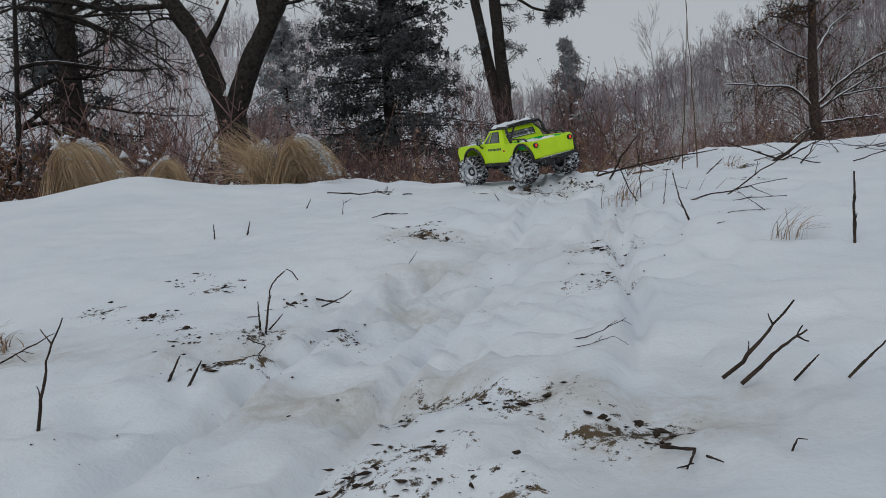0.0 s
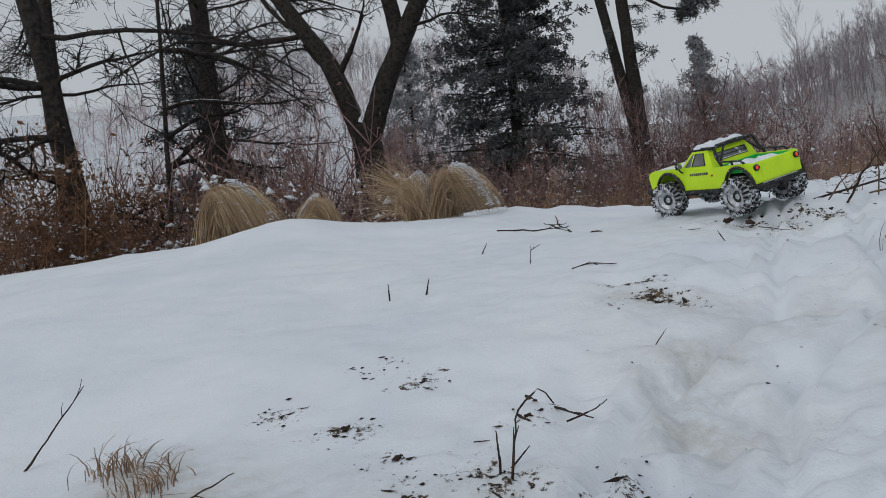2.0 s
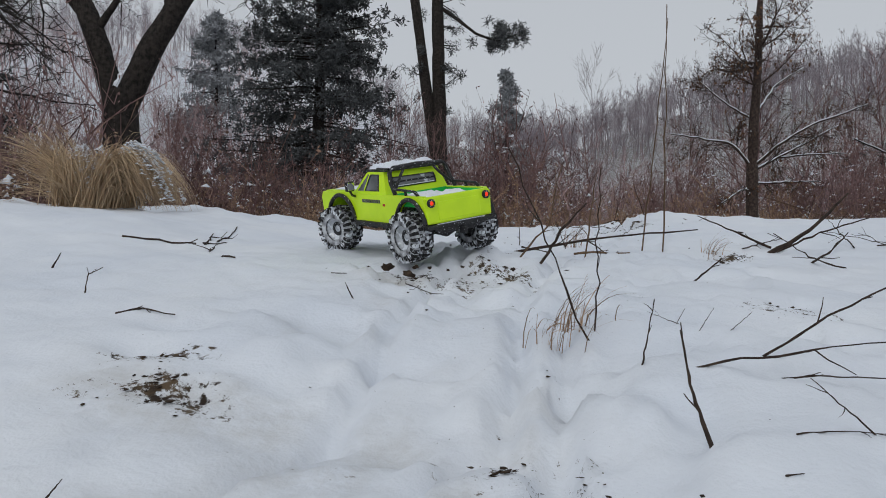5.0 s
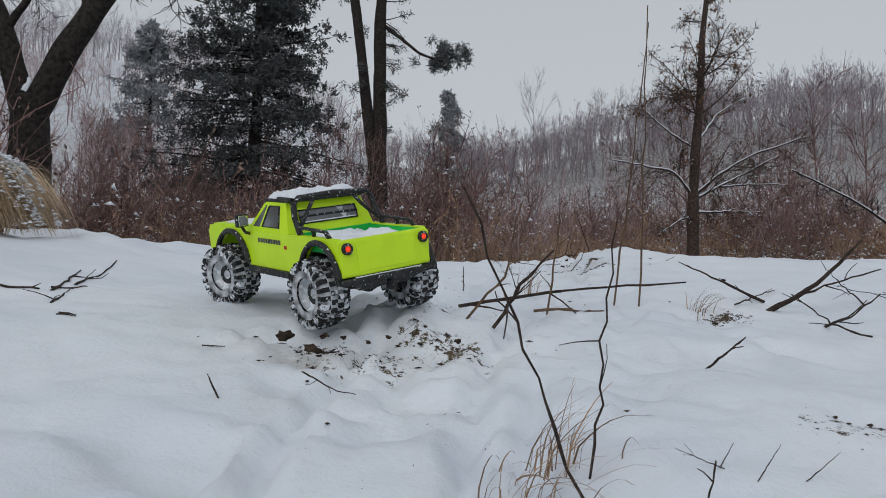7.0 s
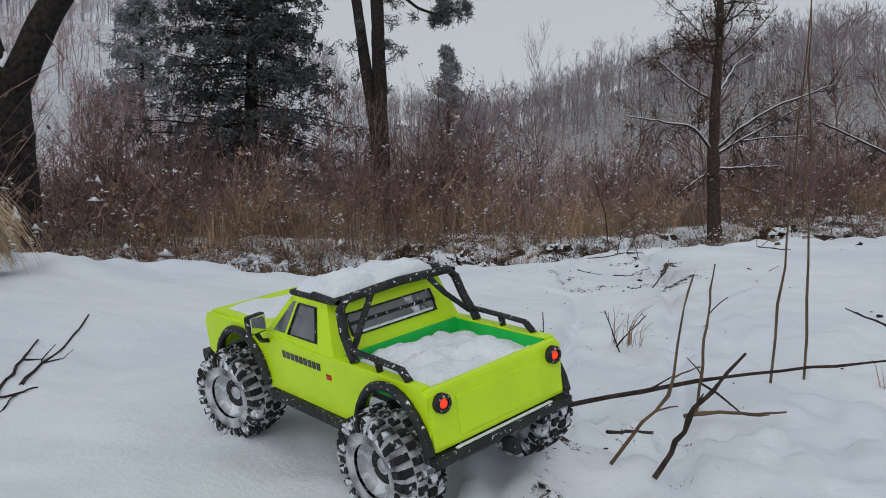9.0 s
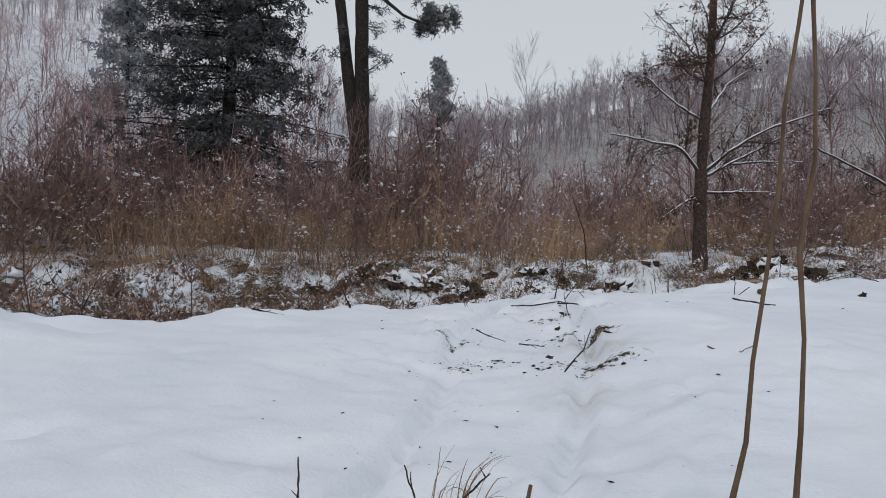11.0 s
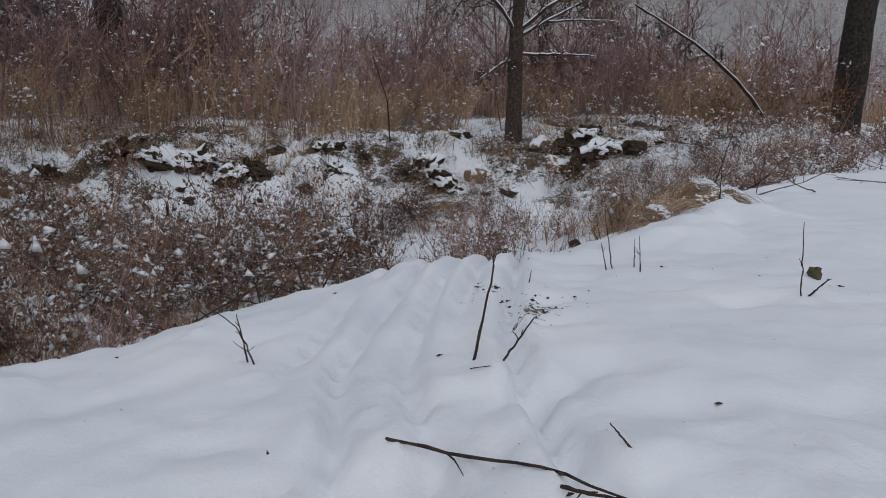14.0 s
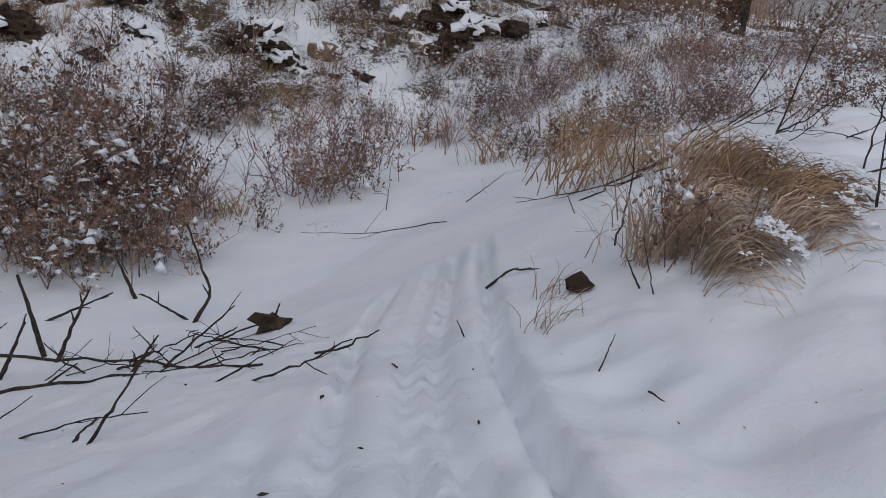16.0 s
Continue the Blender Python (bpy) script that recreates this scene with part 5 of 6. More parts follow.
        # lettering, as plain bars, on the door
        for k in range(9):
            part("letter_bar", box(0.0012, 0.0052, 0.0085, (s * (W + 0.0004), 0.055 - k * 0.0076, 0.136), (0, 0, 0)), T, material=M_DECAL)
        part("emblem", box(0.0012, 0.007, 0.006, (s * (W + 0.0004), -0.022, 0.128), (0, 0, 0)), T, material=M_REDBAR)
    # low cab set well back over a short bed
    def low_cab(y, z):
        return (float(np.interp(y, [-0.3, -0.205, -0.030, 0.088, 0.27, 0.3], [-0.3, -0.205, -0.063, 0.076, 0.240, 0.268])),
                float(np.interp(z, [0, 0.088, 0.152, 0.240, 0.253, 0.28], [0, 0.087, 0.146, 0.199, 0.210, 0.238])))

    for ob in T.children:
        if ob.type == "MESH":
            for v in ob.data.vertices:
                v.co.y, v.co.z = low_cab(v.co.y, v.co.z)
            for kid in ob.children:
                for v in kid.data.vertices:
                    v.co.y, v.co.z = low_cab(v.co.y, v.co.z)
        else:
            ob.location.y, ob.location.z = low_cab(ob.location.y, ob.location.z)
    for s in (-1, 1):
        wheel(T, s * 0.094, -0.150, s)
        wheel(T, s * 0.094, 0.160, s, 14)
    return T


truck = rc_truck()
truck.matrix_basis = pose(1.318, 4.455, 0.568, 4.5, -10, 38)


# ---- grass clumps, twigs, stones ----
M_STICK = mat("stick", (0.022, 0.015, 0.012), (0.06, 0.04, 0.03), 0.9, 60, 0.5)
M_REED = mat("reed", (0.15, 0.095, 0.055), (0.08, 0.05, 0.032), 0.8, 30, 0.3)
M_ROCK = mat("rock", (0.16, 0.10, 0.065), (0.26, 0.19, 0.13), 0.95, 9, 1.0)
M_MOSS = mat("mossy_stone", (0.07, 0.065, 0.035), (0.12, 0.10, 0.06), 1.0, 40, 0.8)
M_CLOD = mat("clod", (0.02, 0.013, 0.010), (0.065, 0.045, 0.03), 1.0, 14, 1.0)


def clump(x, y, count, height, way, seed, label, base=(0.1, 0.08), arch=0.6, snowy=0, spread=0.3, material=None):
    """A clump of grass, with lumps of snow on the tops of its bent blades."""
    e = thing("grass_clump", label, "grass clump", group="clumps of dry grass on the drift")
    me, lines = grass_mesh("blades", seed, count, height, spread, arch, way, material or M_STRAW, 0.0015 if height > 0.3 else 0.0009, base, 9)
    tagged(part("foliage", me, e), kind="stuff")
    if snowy:
        rng, s = np.random.default_rng(seed), Soup()
        crest = {}
        for q in lines:
            for at in q[int(np.argmax(q[:, 2])) :]:
                cell = (int(at[0] // 0.014), int(at[1] // 0.014))
                if at[2] > 0.25 * height and (cell not in crest or at[2] > crest[cell][2]):
                    crest[cell] = at
        crest = [at for at in crest.values() if fbm(np.float64(at[0] * 9 + seed), np.float64(at[1] * 9), 2, 1) > 0.0]
        for at in crest[: snowy * 3]:
            if rng.random() < 0.3:
                continue
            r = (0.003 + 0.010 * rng.random() ** 2.5) * (1 if height > 0.3 else 0.45)
            lump = np.array([(1.2, 0, 0), (0.3, 1, 0), (-1, 0.5, 0), (-0.8, -0.8, 0), (0.4, -1, 0), (0, 0, 0.7)]) * rng.uniform(0.7, 1.2, (6, 1)) * r
            s.add(at + np.array([0, 0, 0.002]) + lump @ turn_about(rng), [(0, 1, 5), (1, 2, 5), (2, 3, 5), (3, 4, 5), (4, 0, 5)])
        if s.n:
            tagged(part("snow_cap", s, e, "snow lying on the bent blades", M_SNOW), kind="stuff")
    e.matrix_basis = pose(x, y, gz(x, y))


LABEL = "golden dry grass bent over and dusted with snow"
M_PALEGRASS = mat("pale_grass", (0.54, 0.41, 0.31), (0.32, 0.23, 0.165), 0.85, 6, island=0.4)


def tussock(x, y, count, height, reach, way, seed, label, width=0.06, snow=(0.4, 0.95, 0.5), material=None, fan=0.35):
    """A mop of grass combed over to one side: blades rise from the root, arch over and come down; snow lies on the far flank."""
    e = thing("grass_clump", label, "grass clump", group="clumps of dry grass on the drift")
    rng, s, heading = np.random.default_rng(seed), Soup(), np.arctan2(way[1], way[0])
    ahead, across = np.array([np.cos(heading), np.sin(heading), 0]), np.array([-np.sin(heading), np.cos(heading), 0])
    t = np.linspace(0, 1, 9)
    for k in range(count):
        stray = rng.random() < 0.07
        phi = rng.normal(0, fan)
        d = ahead * np.cos(phi) + across * np.sin(phi)
        hoop = 1 - 0.62 * rng.random() ** 1.5
        run = reach * hoop * rng.uniform(0.9, 1.08) * (0.8 if stray else 1)
        h = height * hoop * rng.uniform(0.86, 1.05) * (1.22 if stray else 1)
        end = rng.uniform(0.78, 1.0) * (0.55 if stray else 1)
        root = ahead * (reach * 0.42 * (1 - hoop) + rng.normal(0, 0.04 * reach)) + across * rng.normal(0, width)
        u = t * end
        z = h * np.sin(np.pi * u**0.85) ** 0.85
        p = root + d * run * u[:, None] + np.array([0, 0, 1.0]) * (z - 0.015)[:, None] + np.cumsum(rng.normal(0, 0.003, (9, 3)), 0)
        s.ribbon(p, np.linspace(1, 0.35, 9) * rng.uniform(0.0012, 0.0022), unit(across * rng.normal(1, 0.4) + np.array([0, 0, rng.normal(0, 0.5)]) + ahead * rng.normal(0, 0.5)))
    tagged(part("foliage", s, e, material=material or M_STRAW), kind="stuff")
    if snow:
        a, b, wide = snow
        lumps = Soup()
        star = np.array([(1.2, 0, 0), (0.4, 1, 0), (-0.9, 0.6, 0), (-0.8, -0.8, 0), (0.5, -1, 0), (0, 0, 0.75)])
        for _ in range(int(2600 * wide * reach / 0.36)):
            u, v = rng.uniform(a, b), np.clip(rng.normal(0, 0.5), -1.2, 1.2)
            if fbm(np.float64(u * 4 + seed), np.float64(v * 1.6), 3, seed) < 0.02 - 0.3 * wide + 0.35 * abs(u - 0.72):
                continue
            body = height * np.sin(np.pi * u**0.85) ** 0.75 * rng.uniform(0.94, 1.06) * (1 - 0.22 * abs(v) ** 2)
            r = (0.003 + 0.0065 * rng.random() ** 2) * reach / 0.36
            at = ahead * reach * 0.93 * u + across * width * 1.5 * v + np.array([0, 0, max(body, 0.004)])
            lumps.add(at + (star * rng.uniform(0.7, 1.3, (6, 1)) * r) @ turn_about(rng), [(0, 1, 5), (1, 2, 5), (2, 3, 5), (3, 4, 5), (4, 0, 5)])
        if lumps.n:
            tagged(part("snow_cap", lumps, e, "snow lying on the bent blades", M_SNOW), kind="stuff")
    e.matrix_basis = pose(x, y, gz(x, y))


tussock(-1.12, 5.45, 1400, 0.30, 0.37, (1, -0.15), 401, LABEL, 0.075, (0.3, 0.97, 0.5))
tussock(-0.49, 5.60, 700, 0.17, 0.24, (-1, -0.3), 402, LABEL, 0.05, (0.4, 0.97, 0.4))
clump(0.00, 5.52, 700, 0.36, (-0.6, -0.15), 403, "golden dry grass fanning up in a loose tuft", (0.035, 0.04), 1.15, 0, 0.4)
tussock(-0.05, 5.50, 300, 0.22, 0.15, (1, -0.4), 405, LABEL, 0.05, (0.2, 0.95, 0.7), None, 0.5)
tussock(0.05, 5.55, 1200, 0.24, 0.33, (1, -0.1), 404, LABEL, 0.07, (0.38, 0.99, 0.75))
SNOWED = "tan dry grass weighed down by snow"
TURF = "olive-brown grass tuft poking through trampled snow"
clump(0.25, 2.88, 80, 0.065, (0.2, -0.1), 416, TURF, (0.035, 0.025), 1.3, 0, 0.5, M_BROWNGRASS)
clump(0.35, 2.82, 60, 0.055, (-0.1, -0.1), 417, TURF, (0.03, 0.025), 1.3, 0, 0.5, M_BROWNGRASS)
clump(3.50, 8.50, 300, 0.20, (-0.2, -0.2), 406, "tan dry grass tuft among snowy weeds", (0.05, 0.04), 0.9, 0, 0.35, M_PALEGRASS)
tussock(3.42, 8.36, 260, 0.10, 0.22, (0.5, -0.6), 412, SNOWED, 0.07, (0.25, 0.97, 0.32), M_PALEGRASS, 0.6)
tussock(3.56, 8.34, 260, 0.09, 0.22, (0.7, -0.5), 413, SNOWED, 0.07, (0.25, 0.97, 0.32), M_PALEGRASS, 0.6)
tussock(3.70, 8.42, 260, 0.09, 0.24, (0.8, -0.4), 414, SNOWED, 0.08, (0.25, 0.97, 0.32), M_TAN, 0.6)
tussock(3.86, 8.54, 260, 0.09, 0.24, (0.8, -0.4), 415, SNOWED, 0.08, (0.25, 0.97, 0.32), M_TAN, 0.6)
tussock(3.60, 8.58, 300, 0.14, 0.24, (0.6, -0.5), 407, SNOWED, 0.09, (0.4, 0.9, 0.2), M_PALEGRASS, 0.7)
tussock(3.90, 8.78, 380, 0.15, 0.26, (0.8, -0.4), 408, SNOWED, 0.1, (0.3, 0.95, 0.5), M_TAN, 0.7)
clump(4.15, 9.0, 260, 0.15, (0.7, -0.5), 410, SNOWED, (0.12, 0.08), 2.1, 160, 0.5, M_PALEGRASS)
clump(4.4, 9.5, 260, 0.24, (0.6, -0.5), 409, SNOWED, (0.12, 0.08), 1.6, 50, 0.4, M_PALEGRASS)
for k, (x, y) in enumerate([(1.86, 3.13), (0.37, 2.77), (1.59, 3.66), (1.62, 3.74), (3.14, 8.39), (3.24, 8.5), (1.81, 5.12), (2.12, 4.72)]):
    e = thing("grass_tuft", "thin dry grass tuft poking through the snow", "grass", group="thin grass tufts")
    part("foliage", grass_mesh("foliage", 420 + k, 26, 0.085, 0.5, 1.3, (0.2, -0.1), M_BROWNGRASS, 0.0007, (0.02, 0.02))[0], e)
    e.matrix_basis = pose(x, y, gz(x, y))


def stick(pts, radius, material=None, side=2):
    """A twig through its corner points (x, y, height over the ground): standing in the snow or lying on it."""
    rng = np.random.default_rng(int(pts[0][0] * 1000 + pts[0][1] * 7919) % 99991)
    p = np.array([(x, y, gz(x, y) + h) for x, y, h in pts])
    radius *= 0.8
    lying = max(q[2] for q in pts) < 0.004
    seg = np.r_[0, np.cumsum(np.linalg.norm(np.diff(p, axis=0), axis=1))]
    n = 12
    t = np.linspace(0, seg[-1], n)
    ln = np.stack([np.interp(t, seg, p[:, k]) for k in range(3)], -1)
    ln[1:-1] += rng.normal(0, min(seg[-1] * 0.006, 0.0018), (n - 2, 3))
    if lying:
        ln[:, 2] = [gz(x, y) + radius * 0.6 for x, y, _ in ln]
    else:
        ln[0] -= unit(ln[1] - ln[0]) * 0.02
    s = Soup()
    s.tube(ln, np.linspace(radius * 1.15, radius * 0.5, n) * (1 + rng.normal(0, 0.12, n)), 6)
    if radius < 0.006 and seg[-1] > 0.05:
        for _ in range(side):
            i = rng.integers(2, n - 1)
            b = wander(rng, ln[i], unit(ln[i] - ln[i - 1]) + rng.normal(0, 0.5, 3) * (1, 1, 0.3 if lying else 1), seg[-1] * rng.uniform(0.12, 0.3), 4, 0.15)
            s.tube(b, np.linspace(radius * 0.6, radius * 0.3, 4), 4)
    label = "pale broken reed on the snow" if material == M_REED else ("dark twig lying on the snow" if lying else "dark bare twig standing in the snow")
    tagged(new("reed" if material == M_REED else "twig", s.mesh("twig", material or M_STICK)), label, "twig", "twigs in the snow")


stick([(1.567, 2.371, 0.000), (1.634, 2.381, 0.061)], 0.0027)
stick([(1.580, 2.347, 0.000), (1.607, 2.351, 0.019), (1.637, 2.355, 0.035)], 0.0026)
stick([(1.631, 2.344, 0.000), (1.644, 2.345, 0.012)], 0.0015)
stick([(1.689, 2.355, 0.000), (1.718, 2.360, 0.023)], 0.0018)
stick([(1.451, 2.158, 0.000), (1.479, 2.152, 0.000), (1.466, 2.121, 0.000)], 0.0019)
stick([(1.485, 2.139, 0.000), (1.495, 2.125, 0.000)], 0.0014)
stick([(0.767, 2.347, 0.000), (0.782, 2.350, 0.067), (0.804, 2.354, 0.112)], 0.0023)
stick([(0.456, 2.711, 0.000), (0.547, 2.723, 0.037)], 0.0019)
stick([(1.951, 3.050, 0.000), (1.961, 3.055, 0.131)], 0.0037)
stick([(1.554, 2.144, 0.000), (1.558, 2.145, 0.007), (1.566, 2.146, 0.006)], 0.0009)
stick([(1.384, 2.548, 0.000), (1.421, 2.553, 0.004), (1.472, 2.559, 0.025)], 0.0011)
stick([(1.416, 2.526, 0.000), (1.453, 2.531, 0.005), (1.470, 2.533, -0.008)], 0.0007)
stick([(0.912, 2.732, 0.000), (0.925, 2.736, 0.071), (0.952, 2.742, 0.096), (0.969, 2.746, 0.071)], 0.0022)
stick([(0.910, 2.775, 0.000), (0.927, 2.779, 0.017)], 0.0015)
stick([(0.863, 2.483, 0.000), (0.879, 2.487, 0.029)], 0.0025)
stick([(0.901, 2.474, 0.000), (0.913, 2.477, 0.019)], 0.0022)
stick([(0.015, 2.921, 0.000), (0.133, 2.950, 0.124)], 0.0020)
stick([(0.521, 3.724, 0.000), (0.532, 3.727, 0.039)], 0.0029)
stick([(0.897, 2.685, 0.000), (0.945, 2.632, 0.000), (0.967, 2.539, 0.000)], 0.0014)
stick([(0.881, 3.024, 0.000), (0.936, 2.959, 0.000), (0.974, 2.919, 0.000)], 0.0034)
stick([(0.974, 2.919, 0.000), (0.996, 2.922, 0.007), (1.013, 2.924, 0.018)], 0.0016)
stick([(0.884, 2.932, 0.000), (0.914, 2.901, 0.000), (0.935, 2.900, 0.000)], 0.0025)
stick([(0.891, 2.762, 0.000), (0.891, 2.762, 0.041)], 0.0020)
stick([(0.839, 2.843, 0.000), (0.863, 2.846, -0.015), (0.873, 2.847, -0.021)], 0.0012)
stick([(0.429, 3.702, 0.000), (0.430, 3.702, 0.043)], 0.0028)
stick([(0.535, 4.613, 0.000), (0.625, 4.650, 0.000), (0.734, 4.616, 0.000)], 0.0044)
stick([(0.883, 3.795, 0.000), (0.926, 3.792, 0.000), (0.996, 3.755, 0.000)], 0.0023)
stick([(0.747, 4.762, 0.000), (0.666, 5.238, 0.000)], 0.0032)
stick([(0.569, 4.190, 0.000), (0.587, 4.191, 0.031)], 0.0024)
stick([(0.753, 3.957, 0.000), (0.758, 3.957, 0.033), (0.786, 3.958, 0.042)], 0.0016)
stick([(1.084, 3.202, 0.000), (1.099, 3.203, 0.017)], 0.0010)
stick([(1.703, 3.328, 0.000), (1.687, 3.328, 0.047), (1.677, 3.328, 0.103)], 0.0023)
stick([(1.734, 3.493, 0.000), (1.858, 3.496, 0.025), (1.975, 3.499, 0.039)], 0.0024)
stick([(1.845, 3.553, 0.000), (1.933, 3.556, 0.052), (2.005, 3.558, 0.090)], 0.0026)
stick([(1.840, 3.477, 0.000), (1.905, 3.479, -0.003), (1.965, 3.480, -0.007)], 0.0017)
stick([(1.862, 3.308, 0.000), (1.826, 3.307, 0.031), (1.800, 3.307, 0.053)], 0.0011)
stick([(1.784, 3.300, 0.000), (1.838, 3.309, 0.000), (1.872, 3.303, 0.000)], 0.0011)
stick([(1.683, 3.527, 0.000), (1.698, 3.528, 0.081)], 0.0014)
stick([(1.630, 3.661, 0.000), (1.508, 3.47, 0.285)], 0.0017)
stick([(1.653, 3.710, 0.000), (1.640, 3.59, 0.25)], 0.0014)
stick([(1.743, 3.225, 0.000), (1.760, 3.225, -0.017)], 0.0010)
stick([(1.907, 4.073, 0.000), (1.958, 4.069, 0.047)], 0.0025)
stick([(2.302, 4.724, 0.000), (2.404, 4.717, 0.068), (2.506, 4.709, 0.167)], 0.0078)
stick([(2.348, 4.891, 0.000), (2.174, 4.901, 0.076)], 0.0040)
stick([(2.370, 4.824, 0.000), (2.472, 4.817, 0.049), (2.613, 4.808, 0.088)], 0.0038)
stick([(1.778, 3.699, 0.000), (1.729, 3.702, 0.020)], 0.0007)
stick([(1.803, 3.687, 0.000), (1.823, 3.686, 0.034)], 0.0007)
stick([(1.849, 3.685, 0.000), (1.878, 3.683, 0.027)], 0.0007)
stick([(1.772, 3.702, 0.000), (1.785, 3.701, 0.026)], 0.0007)
stick([(1.176, 4.162, 0.000), (1.210, 4.161, 0.000)], 0.0015)
stick([(0.891, 4.344, 0.000), (0.925, 4.327, 0.000)], 0.0026)
stick([(0.760, 4.615, 0.000), (0.640, 5.057, 0.000)], 0.0037)
stick([(1.248, 3.927, 0.000), (1.241, 3.928, 0.015)], 0.0015)
stick([(1.345, 3.995, 0.000), (1.378, 3.947, 0.000), (1.419, 3.910, 0.000)], 0.0013)
stick([(1.610, 4.652, 0.000), (1.815, 4.644, 0.035), (2.075, 4.633, 0.073)], 0.0042)
stick([(1.647, 4.390, 0.000), (1.678, 4.391, 0.057), (1.743, 4.390, 0.131)], 0.0044)
stick([(1.741, 4.588, 0.000), (1.886, 4.581, -0.016)], 0.0035, M_REED)
stick([(1.600, 4.402, 0.000), (1.655, 4.402, 0.076), (1.687, 4.405, 0.218)], 0.0026, M_REED)
stick([(1.595, 4.446, 0.000), (1.667, 4.493, 0.000)], 0.0027)
stick([(1.781, 4.640, 0.000), (1.795, 4.643, 0.109), (1.808, 4.645, 0.202)], 0.0028, M_REED)
stick([(2.359, 5.139, 0.000), (2.371, 5.137, -0.038)], 0.0058)
stick([(1.446, 4.583, 0.000), (1.460, 4.583, 0.049)], 0.0017)
stick([(0.739, 4.662, 0.000), (0.779, 4.747, 0.000)], 0.0027)
stick([(0.812, 4.493, 0.000), (0.763, 4.718, 0.000)], 0.0027)
stick([(0.889, 4.337, 0.000), (0.928, 4.321, 0.000)], 0.0017)
stick([(1.156, 4.211, 0.000), (1.194, 4.209, 0.000)], 0.0015)
stick([(1.637, 5.121, 0.000), (1.635, 5.123, 0.056)], 0.0019)
stick([(1.774, 5.064, 0.000), (1.751, 5.067, 0.069)], 0.0018)
stick([(1.793, 5.091, 0.000), (1.844, 5.090, 0.049)], 0.0019)
stick([(1.935, 6.151, 0.000), (1.959, 6.073, 0.000), (1.987, 6.024, 0.000)], 0.0021)
stick([(2.012, 5.977, 0.000), (2.058, 5.912, 0.000)], 0.0018)
stick([(2.077, 5.747, 0.000), (2.102, 5.745, 0.026), (2.113, 5.746, 0.062)], 0.0017)
stick([(2.773, 6.627, 0.000), (2.868, 6.541, 0.000)], 0.0039)
stick([(2.363, 5.747, 0.000), (2.387, 5.741, -0.012), (2.433, 5.734, 0.009)], 0.0019, M_REED)
stick([(1.320, 6.570, 0.000), (1.414, 6.582, 0.000)], 0.0042)
stick([(1.557, 13.158, 0.000), (1.651, 13.152, 0.126)], 0.0085)
stick([(2.974, 7.045, 0.000), (3.013, 7.040, 0.033)], 0.0024)
stick([(2.099, 6.703, 0.000), (2.175, 6.599, 0.000), (2.254, 6.460, 0.000)], 0.0026)
stick([(2.205, 6.513, 0.000), (2.254, 6.460, 0.000)], 0.0023)
stick([(2.193, 6.319, 0.000), (2.184, 6.330, 0.045), (2.196, 6.330, 0.058)], 0.0015)
stick([(2.292, 6.538, 0.000), (2.272, 6.549, 0.029)], 0.0016)
stick([(1.589, 6.866, 0.000), (1.573, 6.877, 0.034), (1.560, 6.886, 0.064)], 0.0043)
stick([(2.965, 7.051, 0.000), (2.973, 7.073, 0.131)], 0.0019)
stick([(1.610, 11.323, 0.000), (1.700, 11.318, 0.121)], 0.0080)
stick([(1.994, 7.128, 0.000), (1.980, 7.145, 0.069)], 0.0017)
stick([(2.275, 6.904, 0.000), (2.291, 6.914, 0.061), (2.310, 6.927, 0.138)], 0.0025)
stick([(2.309, 6.877, 0.000), (2.348, 6.875, 0.050)], 0.0022)
stick([(2.002, 7.105, 0.000), (1.978, 7.131, 0.056), (1.939, 7.153, 0.077)], 0.0015)
stick([(1.493, 9.471, 0.000), (1.581, 9.462, 0.090)], 0.0053)
stick([(2.789, 7.432, 0.000), (2.782, 7.451, 0.060)], 0.0015)
stick([(2.831, 7.365, 0.000), (2.834, 7.383, 0.073)], 0.0015)
stick([(2.549, 7.318, 0.000), (2.556, 7.324, 0.030)], 0.0013)
stick([(2.252, 6.858, 0.000), (2.281, 6.844, -0.014)], 0.0010)
stick([(2.234, 9.519, 0.000), (2.281, 9.534, 0.118), (2.248, 9.599, 0.294)], 0.0091)
stick([(2.234, 9.519, 0.000), (2.365, 9.521, 0.187)], 0.0061)
stick([(2.530, 9.685, 0.000), (2.480, 9.776, 0.222)], 0.0089)
stick([(2.557, 9.629, 0.000), (2.643, 9.649, 0.192)], 0.0066)
stick([(2.199, 9.748, 0.000), (1.999, 9.890, 0.199)], 0.0087)
stick([(2.215, 7.881, 0.000), (2.171, 7.911, 0.051)], 0.0027)
stick([(1.945, 10.075, 0.000), (1.887, 10.137, 0.135)], 0.0116)
stick([(1.739, 10.379, 0.000), (1.980, 10.236, -0.118)], 0.0098)
stick([(2.312, 8.498, 0.000), (2.303, 8.525, 0.075), (2.273, 8.570, 0.190)], 0.0047)
stick([(2.154, 9.429, 0.000), (2.160, 9.515, 0.275)], 0.0065)
stick([(2.299, 8.212, 0.000), (2.336, 8.218, 0.063), (2.378, 8.238, 0.182)], 0.0030)
stick([(2.409, 9.360, 0.000), (2.400, 9.446, 0.270)], 0.0050)
stick([(2.147, 8.988, 0.000), (2.116, 9.028, 0.096)], 0.0040)
stick([(2.162, 8.971, 0.000), (2.231, 8.968, 0.082)], 0.0033)
stick([(2.196, 9.643, 0.000), (2.198, 9.695, 0.160)], 0.0053)
stick([(2.802, 7.428, 0.000), (2.799, 7.470, 0.118), (2.803, 7.483, 0.162)], 0.0014)
stick([(2.838, 7.401, 0.000), (2.846, 7.418, 0.061)], 0.0014)
